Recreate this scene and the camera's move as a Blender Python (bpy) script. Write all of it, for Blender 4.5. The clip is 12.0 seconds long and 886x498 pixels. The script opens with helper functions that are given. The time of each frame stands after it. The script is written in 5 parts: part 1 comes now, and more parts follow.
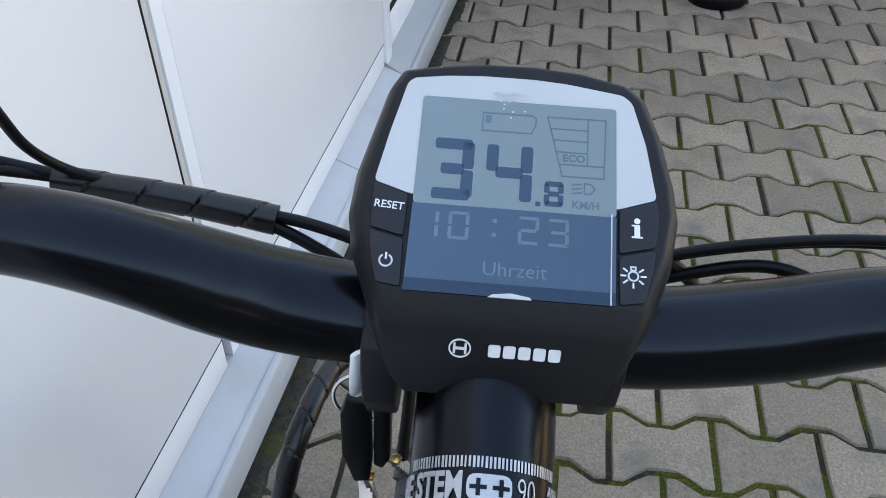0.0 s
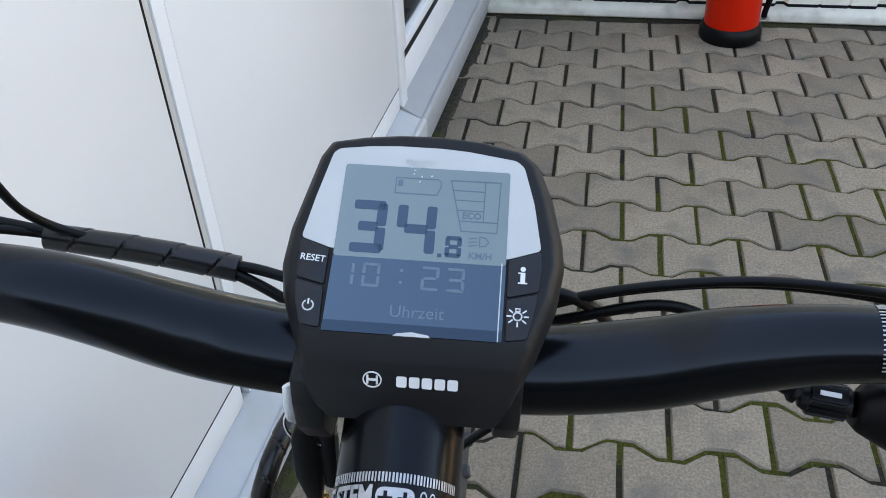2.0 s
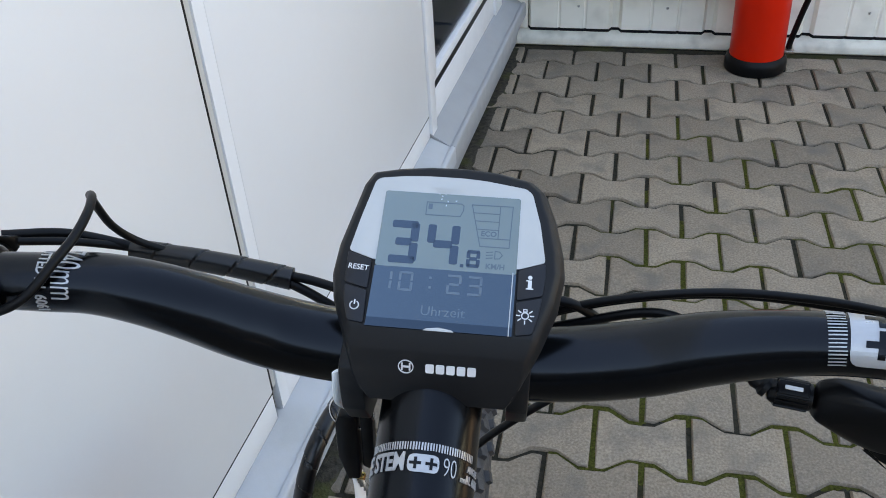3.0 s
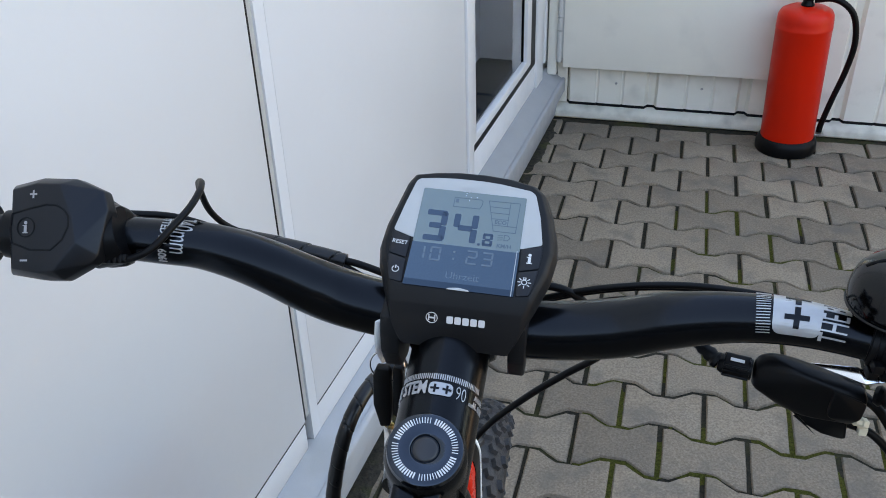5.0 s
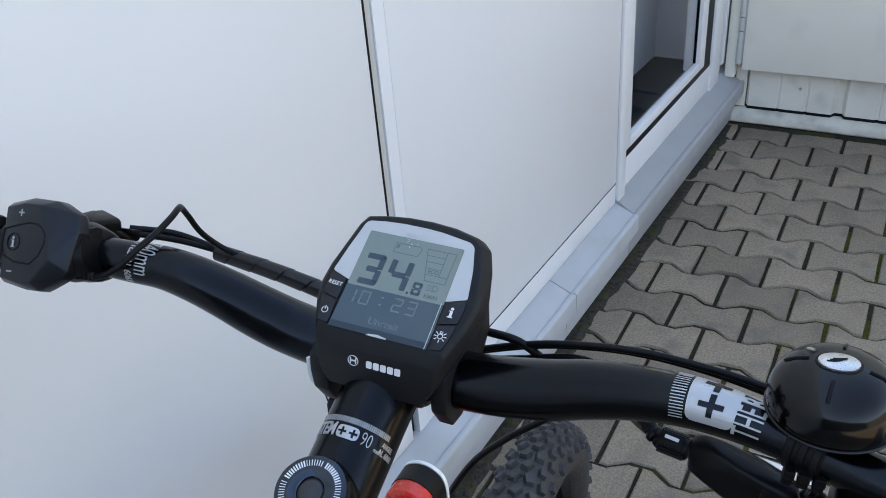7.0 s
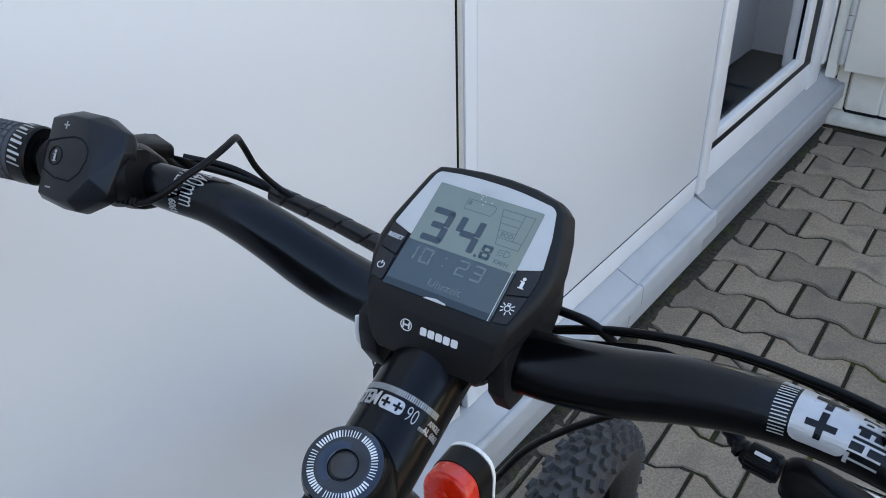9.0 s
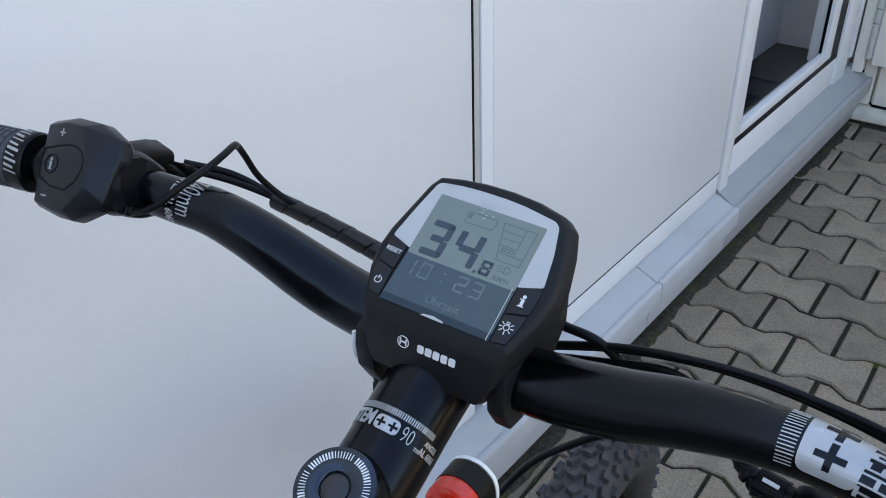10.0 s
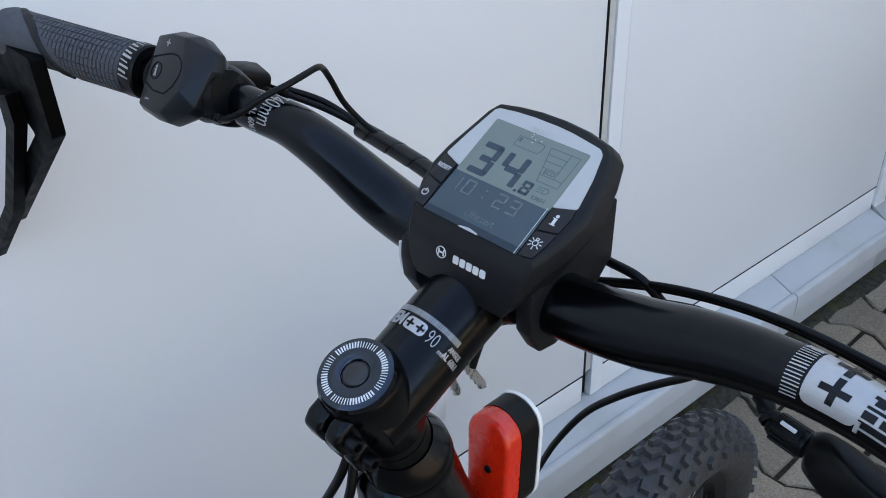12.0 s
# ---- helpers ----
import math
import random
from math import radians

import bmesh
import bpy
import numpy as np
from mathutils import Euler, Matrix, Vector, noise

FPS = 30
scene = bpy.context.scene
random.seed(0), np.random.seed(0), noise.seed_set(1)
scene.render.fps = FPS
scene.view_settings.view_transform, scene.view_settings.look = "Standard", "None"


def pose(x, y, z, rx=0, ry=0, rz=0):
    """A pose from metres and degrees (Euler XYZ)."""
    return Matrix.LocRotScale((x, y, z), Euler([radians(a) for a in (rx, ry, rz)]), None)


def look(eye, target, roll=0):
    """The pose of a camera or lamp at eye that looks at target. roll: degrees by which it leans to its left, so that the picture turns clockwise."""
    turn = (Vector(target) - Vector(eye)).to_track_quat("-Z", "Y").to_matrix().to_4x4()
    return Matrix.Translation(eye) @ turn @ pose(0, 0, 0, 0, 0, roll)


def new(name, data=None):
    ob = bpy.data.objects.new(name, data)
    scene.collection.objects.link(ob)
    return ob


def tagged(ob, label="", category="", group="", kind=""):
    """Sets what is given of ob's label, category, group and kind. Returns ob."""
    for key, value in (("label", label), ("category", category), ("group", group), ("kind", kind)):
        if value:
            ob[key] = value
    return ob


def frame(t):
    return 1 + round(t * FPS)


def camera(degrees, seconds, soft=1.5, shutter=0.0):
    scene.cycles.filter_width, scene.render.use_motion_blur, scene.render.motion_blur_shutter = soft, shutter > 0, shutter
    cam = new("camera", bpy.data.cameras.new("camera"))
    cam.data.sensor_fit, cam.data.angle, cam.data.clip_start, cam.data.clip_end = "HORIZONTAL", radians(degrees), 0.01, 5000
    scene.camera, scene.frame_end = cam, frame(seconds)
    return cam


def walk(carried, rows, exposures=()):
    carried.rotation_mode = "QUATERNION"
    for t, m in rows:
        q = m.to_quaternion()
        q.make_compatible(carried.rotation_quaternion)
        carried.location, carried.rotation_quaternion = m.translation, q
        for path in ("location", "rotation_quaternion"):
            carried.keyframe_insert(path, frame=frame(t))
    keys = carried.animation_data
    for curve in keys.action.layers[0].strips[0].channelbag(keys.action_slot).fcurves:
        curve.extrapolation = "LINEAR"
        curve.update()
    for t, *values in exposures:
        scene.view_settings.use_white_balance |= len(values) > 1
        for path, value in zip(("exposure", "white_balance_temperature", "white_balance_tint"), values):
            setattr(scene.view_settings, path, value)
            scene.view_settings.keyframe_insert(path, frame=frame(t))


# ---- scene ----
# ---------------------------------------------------------------- camera
cam = camera(54.55, 12.0, soft=0.95)
EXPO, KELVIN, TINT = 2.54, 9050, 13
PATH = [
    (0, (0.2686, -2.1814, 1.3580), (0.0190, -0.6719, 0.0699), -0.59),
    (0.5, (0.2789, -2.1815, 1.3530), (0.0307, -0.6746, 0.0616), -0.32),
    (1, (0.2917, -2.1778, 1.3688), (0.0462, -0.6430, 0.1102), -0.76),
    (1.5, (0.2998, -2.1925, 1.3732), (0.0205, -0.6444, 0.1381), -1.68),
    (2, (0.3132, -2.2065, 1.3881), (-0.0122, -0.6555, 0.1680), -2.79),
    (2.5, (0.3232, -2.2360, 1.4098), (-0.0423, -0.6734, 0.2162), -3.56),
    (2.7, (0.3237, -2.2464, 1.4147), (-0.0551, -0.6773, 0.2339), -3.62),
    (4.3, (0.3545, -2.3657, 1.4578), (-0.0745, -0.7270, 0.3946), -2.80),
    (4.5, (0.3526, -2.3837, 1.4510), (-0.0641, -0.7218, 0.4193), -2.23),
    (5, (0.3622, -2.3775, 1.4489), (-0.1273, -0.7330, 0.4213), -1.90),
    (5.5, (0.3877, -2.3477, 1.4481), (-0.2479, -0.7568, 0.4161), -1.88),
    (6, (0.4152, -2.3315, 1.4471), (-0.3267, -0.7913, 0.4091), -2.94),
    (6.5, (0.4500, -2.3216, 1.4541), (-0.3212, -0.7968, 0.4148), -3.43),
    (7, (0.4917, -2.3092, 1.4731), (-0.3965, -0.8436, 0.4420), -4.84),
    (7.5, (0.4961, -2.3160, 1.4581), (-0.4656, -0.9018, 0.4213), -4.16),
    (7.7, (0.4798, -2.3059, 1.4402), (-0.5011, -0.9151, 0.3896), -3.45),
    (9.3, (0.4630, -2.2601, 1.4356), (-0.5378, -0.9065, 0.3557), -1.27),
    (9.5, (0.4647, -2.2505, 1.4367), (-0.5560, -0.9174, 0.3499), -1.90),
    (10, (0.4623, -2.2538, 1.4383), (-0.5713, -0.9311, 0.3510), -1.91),
    (10.5, (0.4643, -2.2522, 1.4362), (-0.5829, -0.9450, 0.3432), -1.83),
    (11, (0.4706, -2.2481, 1.4374), (-0.6145, -0.9829, 0.3321), -1.25),
    (11.5, (0.4966, -2.2395, 1.4257), (-0.6968, -1.0488, 0.3495), -1.74),
    (12, (0.5249, -2.2463, 1.4108), (-0.7577, -1.1554, 0.3315), -2.53),
]
walk(cam, [(t, look(eye, target, roll)) for t, eye, target, roll in PATH], exposures=[(t, EXPO + more, KELVIN + warm, TINT) for t, more, warm in ((0, 0.34, 400), (1.5, 0.33, 900), (2.5, 0.26, 900), (4.5, 0.10, 500), (5.5, 0.04, 200), (7, 0, 0), (12, -0.10, -100))])

# ---------------------------------------------------------------- world and sun
world = bpy.data.worlds.new("sky")
scene.world = world
world.use_nodes = True
wn = world.node_tree
sky = wn.nodes.new("ShaderNodeTexSky")
sky.sky_type = "NISHITA"
sky.sun_disc = False
sky.sun_elevation, sky.sun_rotation = radians(48), radians(-90)
sky.air_density, sky.dust_density, sky.ozone_density = 1.0, 0.1, 3.0
wn.links.new(sky.outputs[0], wn.nodes["Background"].inputs[0])
wn.nodes["Background"].inputs[1].default_value = 0.15
sun = new("sun", bpy.data.lights.new("sun", "SUN"))
sun.data.energy, sun.data.angle, sun.data.color = 5.0, radians(0.6), (1.0, 0.95, 0.88)
sun.matrix_world = look((-8.0, 0.0, 8.88), (0, 0, 0))


# ---------------------------------------------------------------- materials
def material(name, color, rough=0.5, metal=0.0, vary=0.12, scale=40.0, fine=400.0, bump=0.0, bump_scale=300.0, spec=0.5,
             stain=None, stain_amount=0.0, stain_scale=6.0, coat=0.0, coat_ior=1.5, per_object=0.0, rough_vary=0.1, ior=1.5, tint=(1, 1, 1)):
    m = bpy.data.materials.new(name)
    m.use_nodes = True
    t = m.node_tree
    n, link = t.nodes, t.links.new
    b = n["Principled BSDF"]
    b.inputs["Roughness"].default_value, b.inputs["Metallic"].default_value = rough, metal
    b.inputs["Specular IOR Level"].default_value = spec
    b.inputs["Coat Weight"].default_value = coat
    b.inputs["Coat Roughness"].default_value, b.inputs["Coat IOR"].default_value = 0.04, coat_ior
    b.inputs["IOR"].default_value, b.inputs["Specular Tint"].default_value = ior, tint + (1,)
    geo = n.new("ShaderNodeNewGeometry")

    def tex(s, detail=4.0):
        q = n.new("ShaderNodeTexNoise")
        q.inputs["Scale"].default_value, q.inputs["Detail"].default_value = s, detail
        link(geo.outputs["Position"], q.inputs["Vector"])
        return q.outputs["Fac"]

    def mixer(kind, fac, a, c):
        q = n.new("ShaderNodeMix")
        q.data_type, q.blend_type = "RGBA", kind
        for sock, v in ((q.inputs[0], fac), (q.inputs[6], a), (q.inputs[7], c)):
            if isinstance(v, bpy.types.NodeSocket):
                link(v, sock)
            else:
                sock.default_value = v
        return q.outputs[2]

    def ramp(src, lo, hi, out_lo=0.0, out_hi=1.0):
        q = n.new("ShaderNodeMapRange")
        for sock, v in zip(q.inputs[1:5], (lo, hi, out_lo, out_hi)):
            sock.default_value = v
        link(src, q.inputs[0])
        return q.outputs[0]

    dark = tuple(c * (1 - vary) for c in color) + (1,)
    light = tuple(min(1, c * (1 + vary)) for c in color) + (1,)
    col = mixer("MIX", ramp(tex(scale), 0.3, 0.7), dark, light)
    col = mixer("MIX", ramp(tex(fine, 2.0), 0.35, 0.65, 0.0, 0.35), col, dark)
    if per_object:
        info = n.new("ShaderNodeObjectInfo")
        col = mixer("MULTIPLY", 1.0, col, mixer("MIX", info.outputs["Random"], (1 - per_object,) * 3 + (1,), (1 + per_object, 1 + per_object * 0.95, 1 + per_object * 0.85, 1)))
    if stain:
        col = mixer("MIX", ramp(tex(stain_scale, 6.0), 0.52, 0.75, 0.0, stain_amount), col, stain + (1,))
    link(col, b.inputs["Base Color"])
    link(ramp(tex(scale * 2.3), 0.3, 0.7, max(0.02, rough - rough_vary), min(1, rough + rough_vary)), b.inputs["Roughness"])
    if bump:
        q = n.new("ShaderNodeBump")
        q.inputs["Strength"].default_value, q.inputs["Distance"].default_value = 1.0, bump
        link(tex(bump_scale, 3.0), q.inputs["Height"])
        link(q.outputs[0], b.inputs["Normal"])
    return m


WHITE_PANEL = material("white_coated_panel", (0.745, 0.752, 0.76), 0.34, vary=0.015, scale=2, fine=50, stain=(0.68, 0.685, 0.70), stain_amount=0.35, stain_scale=1.6, bump=0.0008, bump_scale=5, rough_vary=0.05)
WHITE_FRAME = material("white_plastic_frame", (0.76, 0.76, 0.76), 0.38, vary=0.03, scale=8, stain=(0.60, 0.60, 0.58), stain_amount=0.15, stain_scale=5)
GREY_SILL = material("pale_grey_sill", (0.46, 0.468, 0.475), 0.45, vary=0.06, scale=7, stain=(0.33, 0.325, 0.30), stain_amount=0.45, stain_scale=7, spec=0.3)
# sill grey again, darkened because the length by the door lies in shade
SHADED_THRESHOLD = material("shaded_grey_threshold", (0.35, 0.352, 0.352), 0.45, vary=0.06, scale=7, stain=(0.30, 0.295, 0.27), stain_amount=0.5, stain_scale=7, spec=0.3)
JOINT_GREY = material("joint_strip", (0.50, 0.49, 0.46), 0.55, vary=0.05)
RUBBER = material("black_rubber", (0.0025, 0.0025, 0.003), 0.42, vary=0.15, scale=60, spec=0.16, rough_vary=0.03)
DARK_GAP = material("dark_gap", (0.012, 0.012, 0.013), 0.85, vary=0.2, spec=0.1)
CREAM_BOARD = material("cream_board", (0.90, 0.84, 0.73), 0.5, vary=0.03, scale=4, stain=(0.60, 0.56, 0.48), stain_amount=0.35, stain_scale=5)
CREAM_SHEET = material("cream_profiled_sheet", (0.84, 0.79, 0.69), 0.4, vary=0.03, scale=6, stain=(0.5, 0.46, 0.38), stain_amount=0.4, stain_scale=9)
PLINTH = material("weathered_plinth", (0.64, 0.60, 0.51), 0.75, vary=0.12, scale=12, stain=(0.26, 0.24, 0.20), stain_amount=0.6, stain_scale=10, bump=0.001, bump_scale=80)
PAVER = material("concrete_paver", (0.272, 0.214, 0.160), 0.9, vary=0.30, scale=190, fine=620, bump=0.0022, bump_scale=380, per_object=0.20, stain=(0.145, 0.126, 0.106), stain_amount=0.8, stain_scale=9, spec=0.2)
SOIL = material("joint_soil", (0.034, 0.030, 0.022), 0.95, vary=0.4, scale=90, spec=0.1, bump=0.004, bump_scale=160, stain=(0.055, 0.058, 0.014), stain_amount=0.7, stain_scale=5)
DIRT = material("grey_brown_dirt", (0.055, 0.048, 0.038), 0.95, vary=0.45, scale=70, spec=0.1, bump=0.005, bump_scale=170, stain=(0.070, 0.075, 0.020), stain_amount=0.8, stain_scale=12)
GROUND = material("far_ground", (0.21, 0.20, 0.185), 0.9, vary=0.15, scale=1.5, bump=0.002, bump_scale=60)
MOSS = material("moss", (0.066, 0.067, 0.014), 0.95, vary=0.5, scale=160, spec=0.1, bump=0.004, bump_scale=400)
BAR_BLACK = material("satin_black_aluminium", (0.0010, 0.0010, 0.0012), 0.19, vary=0.06, scale=14, fine=1400, spec=0.25, tint=(0.80, 0.88, 1.0), rough_vary=0.01, bump=0.000006, bump_scale=2200)
STEM_BLACK = material("fine_matt_black_aluminium", (0.0012, 0.0012, 0.0014), 0.23, vary=0.06, scale=14, fine=1400, bump=0.00002, bump_scale=2600, rough_vary=0.01, spec=0.22, tint=(0.80, 0.88, 1.0))
PLASTIC = material("charcoal_plastic", (0.0098, 0.0099, 0.0106), 0.45, vary=0.08, scale=20, fine=1500, rough_vary=0.02, spec=0.17, bump=0.00003, bump_scale=1800)
PLASTIC_DARK = material("black_plastic", (0.0018, 0.0019, 0.0024), 0.36, vary=0.08, scale=20, fine=1500, rough_vary=0.02, spec=0.17, bump=0.00002, bump_scale=1800)
CAP_GLOSS = material("glossy_black_cap", (0.0012, 0.0012, 0.0016), 0.12, vary=0.05, scale=30, spec=0.75, tint=(0.62, 0.78, 1.0), rough_vary=0.01)
WRAP = material("shiny_black_wrap", (0.002, 0.002, 0.0025), 0.30, vary=0.1, scale=60, spec=0.38, rough_vary=0.03)
REMOTE_BLACK = material("satin_black_remote", (0.0026, 0.0028, 0.0036), 0.36, vary=0.08, scale=20, fine=1500, spec=0.36, tint=(0.80, 0.88, 1.0), rough_vary=0.02, bump=0.00002, bump_scale=1800)
CAP_PLUG = material("smooth_dark_plug", (0.010, 0.010, 0.012), 0.30, vary=0.05, scale=40, spec=0.5, rough_vary=0.02)
MATT_BLACK = material("deep_black_plastic", (0.0014, 0.0014, 0.0016), 0.5, vary=0.1, scale=30, spec=0.06)
KEY_RUBBER = material("button_rubber", (0.004, 0.0045, 0.007), 0.42, vary=0.08, scale=20, spec=0.35, rough_vary=0.02)
PRINT_WHITE = material("white_print", (0.62, 0.62, 0.62), 0.5, vary=0.04, scale=200)
PRINT_GREY = material("grey_print", (0.30, 0.30, 0.31), 0.5, vary=0.05, scale=200)
DECAL_SILVER = material("silver_decal", (0.40, 0.40, 0.405), 0.36, 0.5, vary=0.05, scale=60)
BEZEL = material("silver_white_bezel", (0.425, 0.42, 0.405), 0.40, vary=0.03, scale=60, coat=0.15)
# the display's specular tint colours its reflections sky blue
LCD_LIGHT = material("lcd_upper", (0.135, 0.147, 0.108), 0.05, vary=0.02, scale=50, ior=2.0, tint=(0.50, 0.76, 1.0), rough_vary=0.01)
LCD_DARK = material("lcd_lower", (0.010, 0.013, 0.013), 0.05, vary=0.02, scale=50, ior=2.0, tint=(0.50, 0.76, 1.0), rough_vary=0.01)
LCD_BAND = material("lcd_border", (0.002, 0.003, 0.006), 0.05, vary=0.05, ior=1.7, tint=(0.50, 0.76, 1.0))
LCD_INK = material("lcd_ink", (0.006, 0.006, 0.010), 0.05, vary=0.02, scale=50, ior=1.9, tint=(0.50, 0.76, 1.0), rough_vary=0.01)
LCD_FAINT = material("lcd_faint_ink", (0.062, 0.072, 0.064), 0.05, vary=0.02, scale=50, ior=2.0, tint=(0.50, 0.76, 1.0), rough_vary=0.01)
LCD_PALE = material("lcd_pale_segments", (0.070, 0.078, 0.074), 0.05, vary=0.02, scale=50, ior=2.0, tint=(0.50, 0.76, 1.0), rough_vary=0.01)
RED_PLASTIC = material("red_plastic", (0.72, 0.020, 0.005), 0.28, vary=0.05, scale=50, coat=0.3)
RED_PAINT = material("red_paint", (0.72, 0.016, 0.003), 0.4, vary=0.05, scale=6, spec=0.25)
WHITE_PLASTIC = material("white_plastic", (0.80, 0.80, 0.78), 0.4, vary=0.03)
CHROME = material("chrome", (0.75, 0.75, 0.76), 0.14, 1.0, vary=0.02, scale=20, rough_vary=0.02)
STEEL = material("brushed_steel", (0.55, 0.54, 0.52), 0.32, 1.0, vary=0.1, scale=200)
TYRE = material("tyre_rubber", (0.027, 0.0275, 0.030), 0.52, vary=0.2, scale=80, spec=0.45, bump=0.0006, bump_scale=400, stain=(0.045, 0.043, 0.040), stain_amount=0.3, stain_scale=24)
GRIP = material("grip_rubber", (0.064, 0.067, 0.075), 0.7, vary=0.08, scale=90, spec=0.3, bump=0.0001, bump_scale=900)
GRIP_DARK = material("dark_grip_rubber", (0.009, 0.009, 0.010), 0.6, vary=0.1, scale=90, spec=0.3)
BELL_BLACK = material("glossy_black_bell", (0.0012, 0.0012, 0.0015), 0.13, vary=0.05, scale=20, spec=0.28, rough_vary=0.01)
FLOOR_DARK = material("dark_entrance_mat", (0.012, 0.015, 0.026), 0.9, vary=0.15, scale=30, spec=0.1)
ROOM_WALL = material("interior_panel", (0.80, 0.82, 0.86), 0.6, vary=0.03)
UNSEEN_WALL = material("unseen_wall_grey", (0.13, 0.13, 0.125), 0.9, vary=0.12, scale=3, bump=0.003, bump_scale=90)

GLASS = bpy.data.materials.new("window_glass")
GLASS.use_nodes = True
g = GLASS.node_tree.nodes["Principled BSDF"]
g.inputs["Transmission Weight"].default_value, g.inputs["Roughness"].default_value, g.inputs["IOR"].default_value = 1.0, 0.0, 1.05
BRASS = material("brass", (0.62, 0.42, 0.14), 0.3, 1.0, vary=0.1, scale=120)
FITTING = material("cream_fitting", (0.62, 0.56, 0.42), 0.45, vary=0.1, scale=120)


# ---------------------------------------------------------------- mesh tools
def part(name, bm, mat, parent=None, label="", smooth=40):
    me = bpy.data.meshes.new(name)
    bmesh.ops.recalc_face_normals(bm, faces=bm.faces)
    bm.to_mesh(me)
    bm.free()
    me.materials.append(mat)
    if smooth:
        me.shade_smooth()
        me.set_sharp_from_angle(angle=radians(smooth))
    ob = new(name, me)
    ob.parent = parent
    if label:
        tagged(ob, label)
    return ob


def thing(name, m, label, category, group=""):
    ob = new(name)
    ob.empty_display_size = 0.02
    ob.matrix_world = m
    return tagged(ob, label, category, group)


def box(lo, hi, bevel=0.0, seg=2):
    bm = bmesh.new()
    bmesh.ops.create_cube(bm, size=1.0)
    for v in bm.verts:
        v.co = [l + (c + 0.5) * (h - l) for c, l, h in zip(v.co, lo, hi)]
    if bevel:
        bmesh.ops.bevel(bm, geom=bm.edges[:], offset=bevel, segments=seg, affect="EDGES", profile=0.5)
    return bm


def merge(*bms):
    out = bms[0]
    for b in bms[1:]:
        me = bpy.data.meshes.new("tmp")
        b.to_mesh(me)
        b.free()
        out.from_mesh(me)
        bpy.data.meshes.remove(me)
    return out


def moved(bm, m):
    bmesh.ops.transform(bm, matrix=m, verts=bm.verts)
    return bm


def spline(points, n=8):
    """Catmull-Rom through rows of numbers."""
    p = [np.array(q, float) for q in points]
    p = [2 * p[0] - p[1], *p, 2 * p[-1] - p[-2]]
    out = []
    for a, b, c, d in zip(p, p[1:], p[2:], p[3:]):
        for k in range(n):
            s = k / n
            out.append(0.5 * (2 * b + (c - a) * s + (2 * a - 5 * b + 4 * c - d) * s * s + (3 * b - a - 3 * c + d) * s ** 3))
    return out + [p[-2]]


def tube(points, radius=0.002, seg=16, n=8, caps=True, squash=1.0):
    """A round tube along a smooth line; points of 3 numbers, or of 4 with their own radius."""
    rows = spline([(*q, radius) if len(q) == 3 else q for q in points], n)
    bm, rings, side = bmesh.new(), [], None
    for k, row in enumerate(rows):
        at, r = Vector(row[:3]), float(row[3])
        ahead = (Vector(rows[min(k + 1, len(rows) - 1)][:3]) - Vector(rows[max(k - 1, 0)][:3])).normalized()
        if side is None:
            side = ahead.orthogonal().normalized()
        side = (side - ahead * side.dot(ahead)).normalized()
        up = ahead.cross(side)
        rings.append([bm.verts.new(at + r * (math.cos(a) * side + squash * math.sin(a) * up)) for a in (2 * math.pi * j / seg for j in range(seg))])
    for a, b in zip(rings, rings[1:]):
        for j in range(seg):
            bm.faces.new((a[j], a[(j + 1) % seg], b[(j + 1) % seg], b[j]))
    if caps:
        bm.faces.new(rings[0]), bm.faces.new(rings[-1])
    return bm


def lathe(profile, seg=40):
    """Turns rows of (radius, height) round z."""
    bm, rings = bmesh.new(), []
    for r, z in profile:
        rings.append([bm.verts.new((r * math.cos(a), r * math.sin(a), z)) for a in (2 * math.pi * j / seg for j in range(seg))] if r > 1e-6 else [bm.verts.new((0, 0, z))])
    for a, b in zip(rings, rings[1:]):
        for j in range(seg):
            i = (j + 1) % seg
            if len(a) == 1 and len(b) > 1:
                bm.faces.new((a[0], b[j], b[i]))
            elif len(b) == 1 and len(a) > 1:
                bm.faces.new((a[j], a[i], b[0]))
            elif len(a) > 1:
                bm.faces.new((a[j], a[i], b[i], b[j]))
    return bm


def rounded(outline, r=0.002, n=4):
    """Rounds the corners of a flat outline."""
    out = []
    for k, q in enumerate(outline):
        a, b, c = Vector(outline[k - 1]), Vector(q), Vector(outline[(k + 1) % len(outline)])
        rr = min(r, (a - b).length * 0.45, (c - b).length * 0.45)
        s, e = b + (a - b).normalized() * rr, b + (c - b).normalized() * rr
        for j in range(n + 1):
            w = j / n
            out.append(tuple(s * (1 - w) ** 2 + b * (2 * w * (1 - w)) + e * w * w))
    return out


